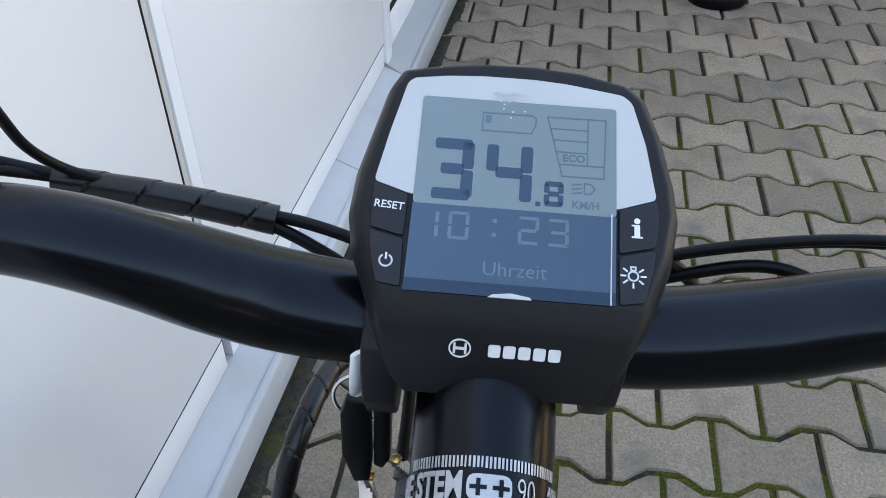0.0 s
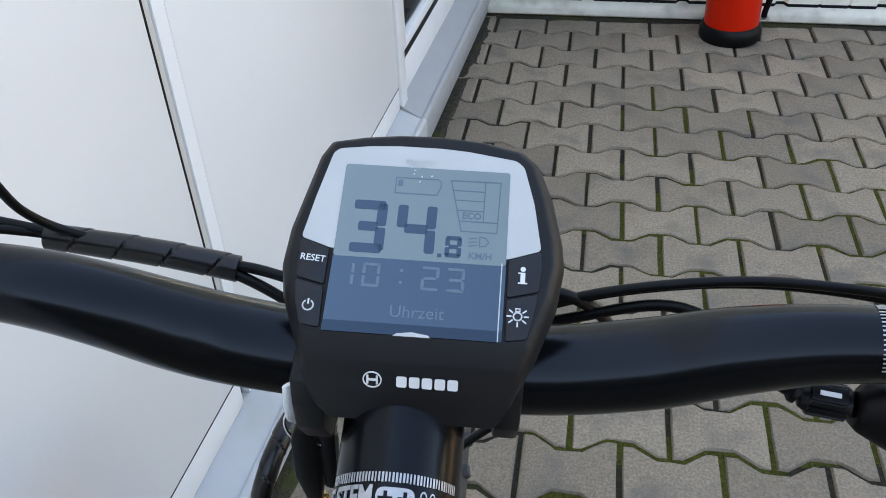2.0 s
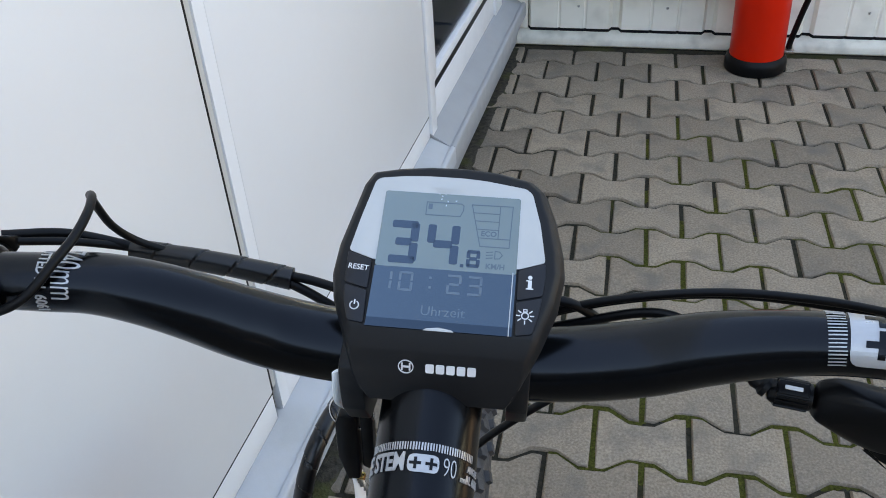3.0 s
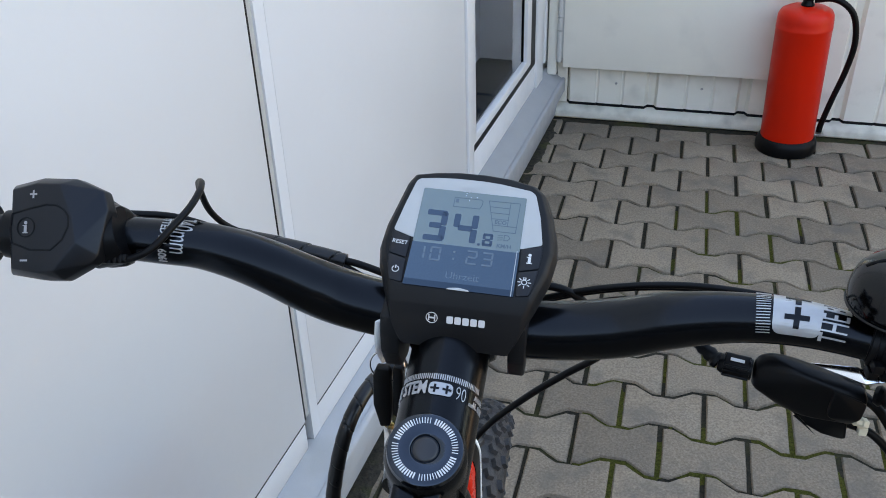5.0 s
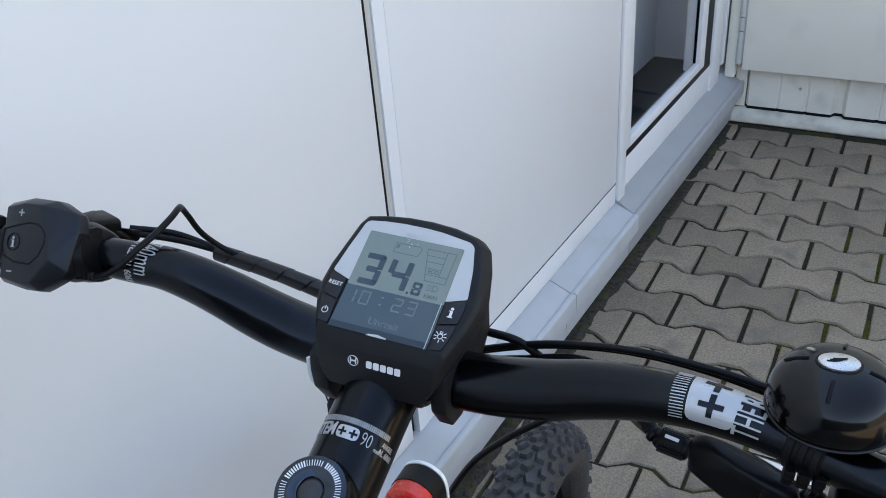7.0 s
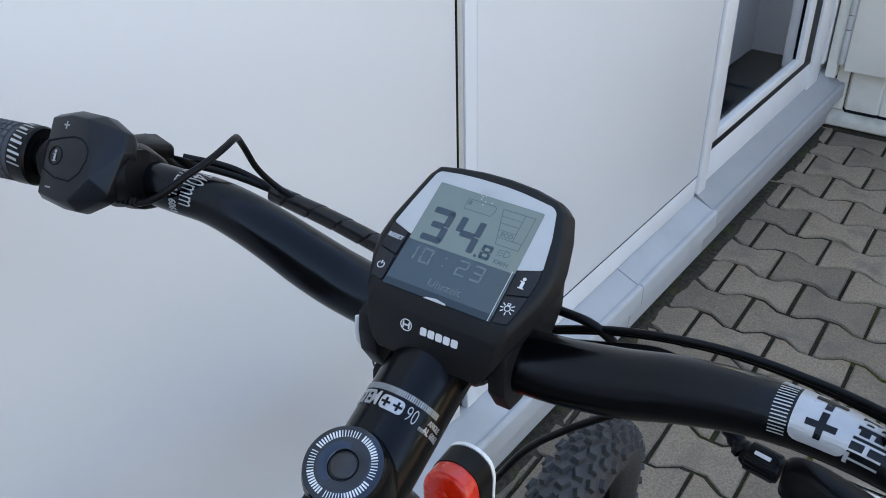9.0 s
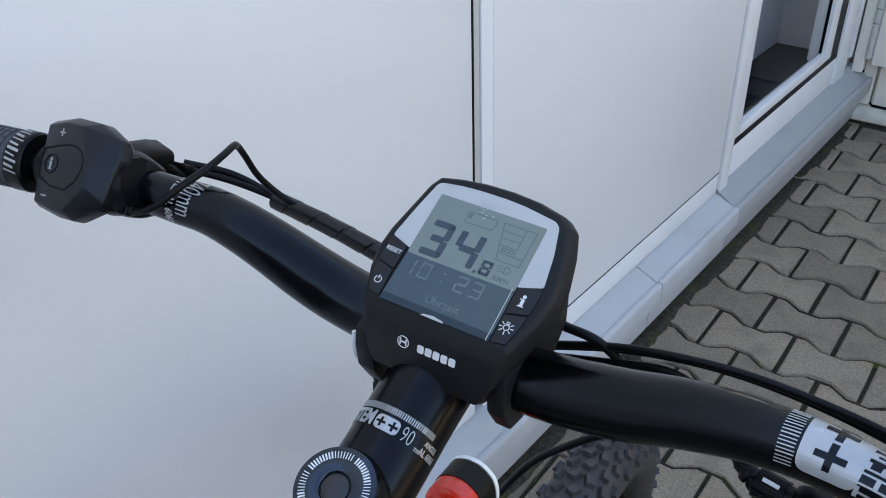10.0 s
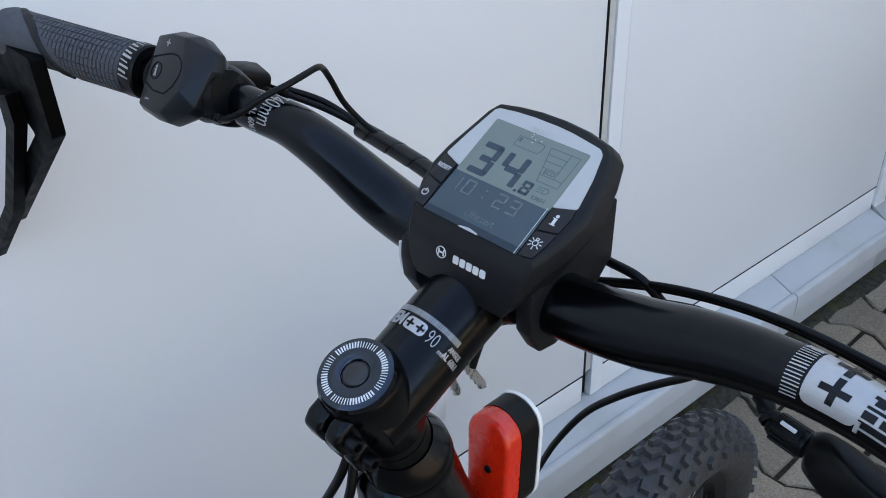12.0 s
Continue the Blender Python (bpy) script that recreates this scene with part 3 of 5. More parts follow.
    part("lettering", on_stem(shifted(letters("THE STEM", 0.0105, bold=0.0003, align="RIGHT", squeeze=0.68), -0.0040, 0.0445)), DECAL_SILVER, stem, smooth=0)
    part("decal", on_stem(rect(-0.0030, 0.0407, 0.0100, 0.0481, 0.0028)), DECAL_SILVER, stem, "silver badge with two black crosses", smooth=0)
    part("decal", on_stem(merge(shifted(plus(0.0048, 0.0012), 0.0003, 0.0444), shifted(plus(0.0048, 0.0012), 0.0068, 0.0444)), 0.00025), STEM_BLACK, stem, smooth=0)
    part("lettering", on_stem(shifted(letters("90", 0.0112, bold=-0.0002, align="LEFT", squeeze=0.60), 0.0115, 0.0439)), DECAL_SILVER, stem, smooth=0)
    part("lettering", on_stem(shifted(letters("mm", 0.0040, align="LEFT", squeeze=0.7), 0.0204, 0.0415)), DECAL_SILVER, stem, smooth=0)
    part("lettering", on_stem(merge(shifted(letters("ANGLE", 0.0040, align="LEFT", squeeze=0.7, bold=0.0001), 0.0244, 0.0465), shifted(letters("AL 6061", 0.0048, align="LEFT", squeeze=0.75, bold=0.0001), 0.0234, 0.0421))), DECAL_SILVER, stem, smooth=0)
    cap = part("top_cap", moved(lathe([(0, -0.0004), (0.0070, -0.0004), (0.0076, 0.0006), (0.0084, 0.0010), (0.0178, 0.0010), (0.0191, 0.0002), (0.0197, -0.003), (0.0, -0.003)], 56), STEERING), CAP_GLOSS, bike, "round black steerer cap")
    part("cap_plug", moved(lathe([(0.0068, -0.0002), (0.0066, 0.0004), (0.0050, 0.0009), (0.0026, 0.0012), (0, 0.0013)], 40), STEERING), CAP_PLUG, cap, "smooth dark centre plug", smooth=80)
    ring = []
    rng = random.Random(4)
    for k in range(68):
        if k % 17 == 16:
            continue
        a, w = 2 * math.pi * k / 68, (0.00040 if k % 17 < 7 else 0.00076)
        ring.append(moved(rect(-w / 2, 0.0134, w / 2, 0.0166 + rng.uniform(-0.0001, 0.0001), 0, 0.0002), STEERING @ Matrix.Translation((0, 0, 0.0010)) @ Matrix.Rotation(a, 4, "Z")))
    tagged(part("decal", merge(*ring), PRINT_WHITE, cap, "ring of white lettering", smooth=0), kind="stuff")
    part("spacer", moved(lathe([(0, -0.0625), (0.0176, -0.0625), (0.0182, -0.0620), (0.0182, -0.0525), (0, -0.0525)], 44), STEERING), PLASTIC_DARK, bike)
    part("spacer", moved(lathe([(0, -0.0735), (0.0176, -0.0735), (0.0182, -0.0730), (0.0182, -0.0630), (0, -0.0630)], 44), STEERING), PLASTIC_DARK, bike)
    head = STEERING @ Matrix.Translation((0, 0, -0.074)) @ Matrix.Rotation(radians(-3), 4, "X")
    part("headset", moved(lathe([(0, -0.0200), (0.0240, -0.0200), (0.0256, -0.0185), (0.0256, -0.0140), (0.0248, -0.0120), (0.0232, -0.0075), (0.0205, -0.0030), (0.0190, 0.0), (0, 0.0)], 48), head), BAR_BLACK, bike, "black headset cover")
    part("head_tube", moved(lathe([(0, -0.176), (0.0275, -0.176), (0.0262, -0.120), (0.0250, -0.070), (0.0250, -0.028), (0.0258, -0.0225), (0.0250, -0.0205), (0, -0.0205)], 48), head), BAR_BLACK, bike, "black head tube")
    part("gusset", moved(hull([(x, y, z) for x in (-0.0165, 0.0165) for y, z in ((-0.010, -0.012), (-0.030, -0.018), (-0.040, -0.060), (-0.050, -0.160), (-0.006, -0.160))], 0.006, 3), head), BAR_BLACK, bike, "black frame gusset behind the head tube")
    foot = STEERING @ Vector((0, 0, -0.25))
    part("down_tube", along(STEERING @ Vector((0, -0.01, -0.20)), foot + Vector((0, -0.38, -0.34)), [(0, 0), (0.034, 0.0), (0.036, 0.5), (0.038, 1.0), (0, 1.0)]), BAR_BLACK, bike, "black down tube")
    # fork and front wheel
    hub = LEAN @ Vector((0.0, 0.280, -0.790))
    crown = STEERING @ Vector((0, 0.0, -0.285))
    part("fork_crown", hull([crown + Vector((x, y, z)) for x in (-0.075, 0.075) for y in (-0.025, 0.03) for z in (-0.02, 0.012)] + [crown + Vector((x, y, 0.035)) for x in (-0.03, 0.03) for y in (-0.03, 0.02)], 0.006), BAR_BLACK, bike)
    for side in (-1, 1):
        part("fork_leg", along(crown + Vector((side * 0.066, 0, 0.01)), (side * 0.066 + hub.x, hub.y - 0.01, hub.z), [(0, 0), (0.0165, 0), (0.0165, 0.4), (0.021, 0.42), (0.020, 0.95), (0.012, 1.0), (0, 1.0)]), BAR_BLACK, bike)
    turn = Matrix.Translation(hub) @ LEAN @ Matrix.Rotation(radians(90), 4, "Y")
    prof = [(0.3275 + 0.035 * math.cos(a), 0.036 * math.sin(a)) for a in (2 * math.pi * k / 24 for k in range(24))]
    tyre = part("tyre", moved(lathe(prof + prof[:1], 120), turn), TYRE, bike, "knobbly black mountain bike tyre")
    knobs = []
    rng = random.Random(11)
    for k in range(98):
        a0 = 2 * math.pi * k / 98
        rows = ((-0.0085, 0.0085) if k % 2 else (0.0,)) + ((-0.024, 0.024) if k % 2 else (-0.0185, 0.0185)) + ((-0.0325, 0.0325) if k % 2 == 0 else ())
        for w in rows:
            b = w / 0.036
            lift = Matrix.Rotation(a0, 4, "Z") @ Matrix.Translation((0.3275, 0, 0)) @ Matrix.Rotation(-math.asin(max(-0.97, min(0.97, b))), 4, "Y")
            hw, hl = (0.0058, 0.0078) if abs(w) < 0.01 else (0.0050, 0.0068)
            skew = rng.uniform(-0.1, 0.1) + (0.35 if w > 0 else -0.35)
            knobs.append(moved(hull([(0.0335, sx * hl, sz * hw) for sx in (-1, 1) for sz in (-1, 1)] + [(0.0405, sx * hl * 0.8, sz * hw * 0.8) for sx in (-1, 1) for sz in (-1, 1)]), turn @ lift @ Matrix.Rotation(skew, 4, "X")))
    tread = bmesh.new()
    for b in knobs:
        me = bpy.data.meshes.new("tmp")
        b.to_mesh(me)
        b.free()
        tread.from_mesh(me)
        bpy.data.meshes.remove(me)
    tagged(part("tread", tread, TYRE, tyre, smooth=0), "rows of black rubber knobs", kind="stuff")
    part("rim", moved(lathe([(0.301, -0.017), (0.294, -0.017), (0.281, -0.009), (0.281, 0.009), (0.294, 0.017), (0.301, 0.017), (0.297, 0.0), (0.301, -0.017)], 96), turn), PLASTIC_DARK, bike, "black wheel rim")
    part("hub", moved(lathe([(0, -0.05), (0.012, -0.05), (0.03, -0.03), (0.015, -0.02), (0.015, 0.02), (0.03, 0.03), (0.012, 0.05), (0, 0.05)], 24), turn), PLASTIC_DARK, bike)
    for k in range(32):
        a = 2 * math.pi * k / 32
        part("spoke", along(turn @ Vector((0.028 * math.cos(a + 0.5), 0.028 * math.sin(a + 0.5), 0.028 * (-1) ** k)), turn @ Vector((0.282 * math.cos(a), 0.282 * math.sin(a), 0)), [(0.001, 0), (0.001, 1)], 6), PLASTIC_DARK, bike)
    # grip with lock ring
    g0, g1 = Vector(bar_at(-0.385)[:3]), Vector(bar_at(-0.273)[:3])
    step = (g1 - g0).normalized()
    grip = part("grip", along(g0, g1, [(0, 0), (0.0165, 0.0), (0.0180, 0.05), (0.0170, 0.35), (0.0162, 0.7), (0.0168, 0.96), (0.0160, 1.0), (0, 1.0)], 40), GRIP, bike, "grey ribbed rubber grip")
    # cross-cut ribs, the smooth palm pad and the dark band between them
    axis = Matrix.Translation(g0) @ step.to_track_quat("Z", "X").to_matrix().to_4x4()
    length = (g1 - g0).length
    EDGE = [(0.02, -45), (0.11, -22), (0.22, 4), (0.33, 30), (0.41, 55), (0.49, 84), (0.56, 118), (0.60, 150)]
    tiles = bmesh.new()
    for k in range(31):
        z0 = length * (0.02 + 0.031 * k)
        for j in range(22):
            a0, a1 = 2 * math.pi * j / 22 + 0.02, 2 * math.pi * (j + 1) / 22 - 0.02
            mid = axis @ Vector((0.0176 * math.cos((a0 + a1) / 2), 0.0176 * math.sin((a0 + a1) / 2), z0)) - (g0 + step * z0)
            lean = math.degrees(math.atan2(-mid.y, mid.z))
            if z0 / length < np.interp(lean, [a for w, a in EDGE], [w for w, a in EDGE]) + 0.03:
                continue
            quad = []
            for r, inset in ((0.0155, 0.0), (0.0176, 0.0004)):
                quad.append([tiles.verts.new(axis @ Vector((r * math.cos(a), r * math.sin(a), z))) for a, z in ((a0 + inset * 20, z0 + inset), (a1 - inset * 20, z0 + inset), (a1 - inset * 20, z0 + length * 0.027 - inset), (a0 + inset * 20, z0 + length * 0.027 - inset))])
            tiles.faces.new(quad[1])
            for q in range(4):
                tiles.faces.new((quad[0][q], quad[0][(q + 1) % 4], quad[1][(q + 1) % 4], quad[1][q]))
    tagged(part("ribs", tiles, GRIP, grip, "grey cross-cut rubber ribs", smooth=0), kind="stuff")
    part("insert", tube([g0 + step * (length * w) + Vector((0, -0.0152 * math.sin(radians(a)), 0.0152 * math.cos(radians(a)))) for w, a in EDGE], 0.0036, 14, 6), GRIP_DARK, grip, "dark rubber band")
    collar = part("lock_ring", along(g1 + step * 0.0005, g1 + step * 0.0125, [(0, 0), (0.0172, 0), (0.0180, 0.08), (0.0180, 0.9), (0.0168, 1.0), (0, 1.0)], 40), PLASTIC_DARK, grip, "black lock ring with white lettering")
    marks = []
    rng = random.Random(9)
    out = (Vector((0, 0, 1)) - step * step.z).normalized()
    side = step.cross(out)
    side = side if side.y < 0 else -side
    for k in range(11):
        a = radians(-25 + 10.5 * k)
        n = out * math.cos(a) + side * math.sin(a)
        t = side * math.cos(a) - out * math.sin(a)
        m = Matrix.Translation(g1 + step * 0.0065 + n * 0.0181) @ Matrix((t, step, n)).transposed().to_4x4()
        w = rng.uniform(0.0004, 0.0009)
        marks.append(moved(slab([(-w - 0.0008, -0.0040), (w - 0.0008, -0.0040), (w + 0.0008, 0.0036 - 0.0016 * (k % 2)), (0.0008 - w, 0.0036 - 0.0016 * (k % 2))], 0, 0.0003), m))
    tagged(part("lettering", merge(*marks), DECAL_SILVER, collar, smooth=0), "white lettering on the lock ring", kind="stuff")
    part("grip_neck", along(Vector(bar_at(-0.2545)[:3]), Vector(bar_at(-0.236)[:3]), [(0, 0), (0.0135, 0), (0.0140, 0.2), (0.0140, 0.9), (0, 1.0)], 36), PLASTIC_DARK, bike)
    return bike


BICYCLE = build_bicycle()


def spiral(points, radius, pitch, seg=28):
    """A spiral wrap along a smooth line: each turn lies a little over the next."""
    rows = spline(points, 40)
    bm, rings, side, run = bmesh.new(), [], None, 0.0
    for k, row in enumerate(rows):
        ahead = Vector(rows[min(k + 1, len(rows) - 1)]) - Vector(rows[max(k - 1, 0)])
        run += (Vector(row) - Vector(rows[max(k - 1, 0)])).length
        ahead.normalize()
        side = (side or ahead.orthogonal())
        side = (side - ahead * side.dot(ahead)).normalized()
        up = ahead.cross(side)
        ring = []
        for j in range(seg):
            turn = (run / pitch + j / seg) % 1.0
            r = radius * (0.97 + 0.06 * turn - (0.13 if turn > 0.95 else 0.0))
            a = 2 * math.pi * j / seg
            ring.append(bm.verts.new(Vector(row) + r * (math.cos(a) * side + math.sin(a) * up)))
        rings.append(ring)
    for a, b in zip(rings, rings[1:]):
        for j in range(seg):
            bm.faces.new((a[j], a[(j + 1) % seg], b[(j + 1) % seg], b[j]))
    bm.faces.new(rings[0]), bm.faces.new(rings[-1])
    return bm


def build_controls():
    # brake and shift clamps behind the remote
    part("brake_clamp", merge(along(Vector(bar_at(-0.212)[:3]), Vector(bar_at(-0.198)[:3]), [(0, 0), (0.0165, 0), (0.0172, 0.1), (0.0172, 0.9), (0.0165, 1), (0, 1)], 36),
                              hull([(-0.242, 0.004, 0.046), (-0.224, 0.004, 0.044), (-0.242, 0.040, 0.035), (-0.2235, 0.040, 0.029), (-0.242, 0.034, 0.012), (-0.224, 0.036, 0.010)], 0.003)), PLASTIC_DARK, BICYCLE, "black brake lever clamp")
    part("shift_lever", merge(hull([(-0.262, 0.022, 0.036), (-0.232, 0.022, 0.034), (-0.220, 0.034, 0.022), (-0.262, 0.050, 0.016), (-0.221, 0.050, 0.010), (-0.219, 0.038, 0.004), (-0.26, 0.024, 0.008)], 0.003),
                              hull([(-0.240, 0.034, 0.024), (-0.2185, 0.040, 0.022), (-0.2185, 0.052, 0.014), (-0.240, 0.056, 0.008), (-0.2185, 0.044, 0.008), (-0.240, 0.036, 0.008)], 0.002)), PLASTIC_DARK, BICYCLE, "black shift lever")
    # right brake body with hose and adjuster
    body = part("brake_lever", hull([(0.1725, 0.018, -0.008), (0.1730, 0.008, -0.011), (0.1735, 0.006, -0.024), (0.1740, 0.018, -0.030), (0.180, 0.012, -0.001), (0.192, 0.014, -0.0035), (0.190, -0.001, -0.003), (0.211, -0.008, -0.006), (0.209, 0.010, -0.0065), (0.229, -0.001, -0.0058), (0.231, -0.009, -0.012), (0.229, -0.010, -0.024), (0.224, -0.006, -0.032), (0.192, 0.006, -0.036), (0.205, -0.002, -0.035), (0.229, 0.022, -0.028), (0.186, 0.028, -0.030)], 0.0022, 3), PLASTIC_DARK, BICYCLE, "black brake lever body")
    part("lower_cover", hull([(0.190, 0.010, -0.033), (0.226, -0.003, -0.030), (0.230, 0.000, -0.050), (0.214, 0.001, -0.0475), (0.2045, 0.005, -0.0445), (0.200, 0.018, -0.038), (0.228, 0.018, -0.040)], 0.002, 2), PLASTIC_DARK, body, "black lower cover")
    part("side_cover", hull([(0.2115, -0.0085, -0.007), (0.2305, -0.0098, -0.0125), (0.229, -0.0112, -0.024), (0.2245, -0.0075, -0.031), (0.212, -0.0075, -0.028), (0.2115, 0.0, -0.012), (0.228, 0.0, -0.026)], 0.0012, 2), PLASTIC_DARK, body, "black faceted side cover")
    tagged(part("adjuster", merge(along((0.1535, 0.0185, -0.0182), (0.1725, 0.0150, -0.0180), [(0, 0), (0.0046, 0), (0.0058, 0.10), (0.0064, 0.35), (0.0068, 0.90), (0.0062, 1.0), (0, 1.0)], 24),
                           *[moved(box((0.0054, -0.0013, 0.003), (0.0073, 0.0013, 0.0180), 0.0006), Matrix.Translation((0.1535, 0.0185, -0.0182)) @ Vector((0.0190, -0.0035, 0.0002)).to_track_quat("Z", "Y").to_matrix().to_4x4() @ Matrix.Rotation(radians(36 * k), 4, "Z")) for k in range(10)]), PLASTIC_DARK, body, "black fluted adjuster"), kind="stuff")
    # white strip on a dark backing, standing in for the adjuster's highlight
    part("window_frame", moved(box((-0.0070, -0.0034, -0.0014), (0.0070, 0.0034, 0.0008), 0.0008), Matrix.Translation((0.1630, 0.0135, -0.0118)) @ Matrix.Rotation(radians(-10), 4, "Z") @ Matrix.Rotation(radians(32), 4, "X")), RUBBER, body)
    part("window", moved(box((-0.0040, -0.0010, 0.0), (0.0040, 0.0010, 0.0012), 0.0003), Matrix.Translation((0.1630, 0.0135, -0.0118)) @ Matrix.Rotation(radians(-10), 4, "Z") @ Matrix.Rotation(radians(32), 4, "X")), PRINT_WHITE, body, "white strip painted as the highlight on the adjuster")
    part("boot", along((0.136, 0.032, -0.0105), (0.1540, 0.0185, -0.0180), [(0.0024, 0), (0.0036, 0.06), (0.0030, 0.16), (0.0040, 0.26), (0.0034, 0.38), (0.0044, 0.48), (0.0038, 0.60), (0.0048, 0.70), (0.0042, 0.82), (0.0054, 0.9), (0.0050, 1.0)], 16), RUBBER, body, "black ribbed rubber boot")
    part("lever_plate", hull([(0.198, 0.018, -0.0095), (0.2257, 0.008, -0.0008), (0.2420, 0.000, -0.0030), (0.2295, 0.000, -0.0072), (0.198, 0.018, -0.0120), (0.2295, 0.004, -0.0100), (0.2420, 0.004, -0.0060)], 0.0008), CHROME, body, "polished silver lever plate")
    part("cable_fitting", merge(along((0.2290, -0.003, -0.031), (0.2365, 0.000, -0.0345), [(0, 0), (0.0024, 0), (0.0024, 0.5), (0.0034, 0.55), (0.0034, 1), (0, 1)], 6), box((0.2335, -0.003, -0.0415), (0.2385, 0.002, -0.036), 0.001)), FITTING, body, "cream metal cable fitting")
    part("lever_blade", merge(tube([(0.232, 0.012, -0.022), (0.246, 0.006, -0.030), (0.262, 0.000, -0.052), (0.285, -0.008, -0.090)], 0.0034, 10, 6), tube([(0.228, 0.006, -0.040), (0.246, 0.004, -0.046), (0.270, 0.002, -0.070)], 0.0026, 10, 6)), PLASTIC_DARK, body, "black lever blade")
    part("lever_clamp", hull([(x, y, z) for x in (0.242, 0.276) for y, z in ((-0.040, 0.012), (-0.046, 0.000), (-0.036, -0.016), (-0.006, -0.020), (0.000, 0.010), (-0.020, 0.018))], 0.003, 3), PLASTIC_DARK, body, "square black lever clamp")
    part("pivot", along((0.2335, -0.006, -0.008), (0.2440, -0.012, -0.006), [(0, 0), (0.0050, 0), (0.0062, 0.2), (0.0048, 0.35), (0.0062, 0.5), (0.0048, 0.7), (0.0058, 1.0), (0, 1)], 18), PLASTIC_DARK, body)
    body.location = (0.001, 0.007, -0.006)
    clamp = part("bell_clamp", merge(*[along(Vector(bar_at(x)[:3]), Vector(bar_at(x + 0.0035)[:3]), [(0, 0), (0.0126, 0), (0.0132, 0.1), (0.0132, 0.9), (0.0126, 1), (0, 1)], 32) for x in (0.2205, 0.2265, 0.2325)],
                             along(Vector(bar_at(0.2200)[:3]), Vector(bar_at(0.2370)[:3]), [(0, 0), (0.0121, 0), (0.0121, 1), (0, 1)], 32)), RUBBER, BICYCLE, "black ribbed bell clamp")
    c = Vector(bar_at(0.229)[:3])
    for k in range(3):
        for j in range(2):
            part("strap_lug", box((c.x - 0.0100 + 0.0068 * k, c.y - 0.0165 + 0.004 * j, c.z - 0.0080 - 0.0072 * j), (c.x - 0.0048 + 0.0068 * k, c.y - 0.0080 + 0.004 * j, c.z - 0.0026 - 0.0072 * j), 0.0008), RUBBER, clamp)
    # cables
    part("cable_wrap", spiral([(-0.1725, 0.0708, -0.0050), (-0.150, 0.070, -0.0065), (-0.128, 0.070, -0.0088), (-0.107, 0.070, -0.0120), (-0.086, 0.070, -0.0158)], 0.0062, 0.021), WRAP, BICYCLE, "black spiral cable wrap", smooth=30)
    for pts, r in (([(-0.228, 0.048, 0.016), (-0.202, 0.064, 0.008), (-0.170, 0.071, -0.003), (-0.145, 0.070, -0.006)], 0.0026),
                   ([(-0.222, 0.046, 0.014), (-0.195, 0.060, 0.006), (-0.169, 0.072, -0.005), (-0.14, 0.070, -0.007)], 0.0022),
                   ([(-0.095, 0.070, -0.013), (-0.075, 0.070, -0.016), (-0.05, 0.066, -0.021), (-0.02, 0.06, -0.03), (0.0, 0.05, -0.045)], 0.0025),
                   ([(-0.095, 0.069, -0.014), (-0.072, 0.066, -0.024), (-0.05, 0.06, -0.036), (-0.03, 0.05, -0.06), (-0.03, 0.03, -0.11)], 0.0026),
                   ([(-0.01, 0.05, -0.012), (0.018, 0.062, -0.010), (0.042, 0.060, -0.008), (0.062, 0.060, -0.010), (0.080, 0.064, -0.026), (0.091, 0.072, -0.052), (0.0925, 0.082, -0.070), (0.086, 0.090, -0.085), (0.066, 0.096, -0.108), (0.040, 0.100, -0.138), (0.012, 0.106, -0.178), (-0.013, 0.111, -0.231), (-0.04, 0.13, -0.30)], 0.0027),
                   ([(0.0, 0.06, -0.040), (0.043, 0.060, -0.020), (0.075, 0.061, -0.008), (0.108, 0.060, 0.001), (0.14, 0.060, 0.005), (0.173, 0.060, 0.0045), (0.205, 0.060, 0.001), (0.26, 0.055, -0.006)], 0.0022),
                   ([(0.0, 0.062, -0.0435), (0.043, 0.0625, -0.0235), (0.075, 0.0635, -0.0115), (0.108, 0.063, -0.0028), (0.14, 0.0630, 0.0008), (0.173, 0.0625, 0.0000), (0.205, 0.0615, -0.0040), (0.26, 0.056, -0.0115)], 0.0019),
                   ([(0.139, 0.0375, -0.0160), (0.124, 0.050, -0.011), (0.100, 0.058, -0.010), (0.06, 0.060, -0.024), (0.0, 0.06, -0.045)], 0.0026),
                   ([(-0.020, -0.080, -0.085), (-0.022, -0.088, -0.105), (-0.040, -0.090, -0.145), (-0.066, -0.095, -0.20)], 0.0028),
                   ([(-0.016, -0.082, -0.090), (-0.014, -0.090, -0.115), (-0.028, -0.093, -0.155), (-0.048, -0.098, -0.21)], 0.0028)):
        part("cable", tube(pts, r, 12, 8), RUBBER, BICYCLE, "thin black cable")
    low = spline([(-0.058, 0.124, -0.138), (-0.0735, 0.107, -0.1410), (-0.0785, 0.090, -0.1405), (-0.083, 0.073, -0.145), (-0.0875, 0.061, -0.157), (-0.0915, 0.054, -0.176), (-0.095, 0.050, -0.200), (-0.098, 0.046, -0.230), (-0.101, 0.040, -0.270), (-0.102, 0.032, -0.320)], 10)
    part("cable_wrap", spiral([tuple(q) for q in low[::10]], 0.0058, 0.017), WRAP, BICYCLE, "black spiral cable wrap", smooth=30)
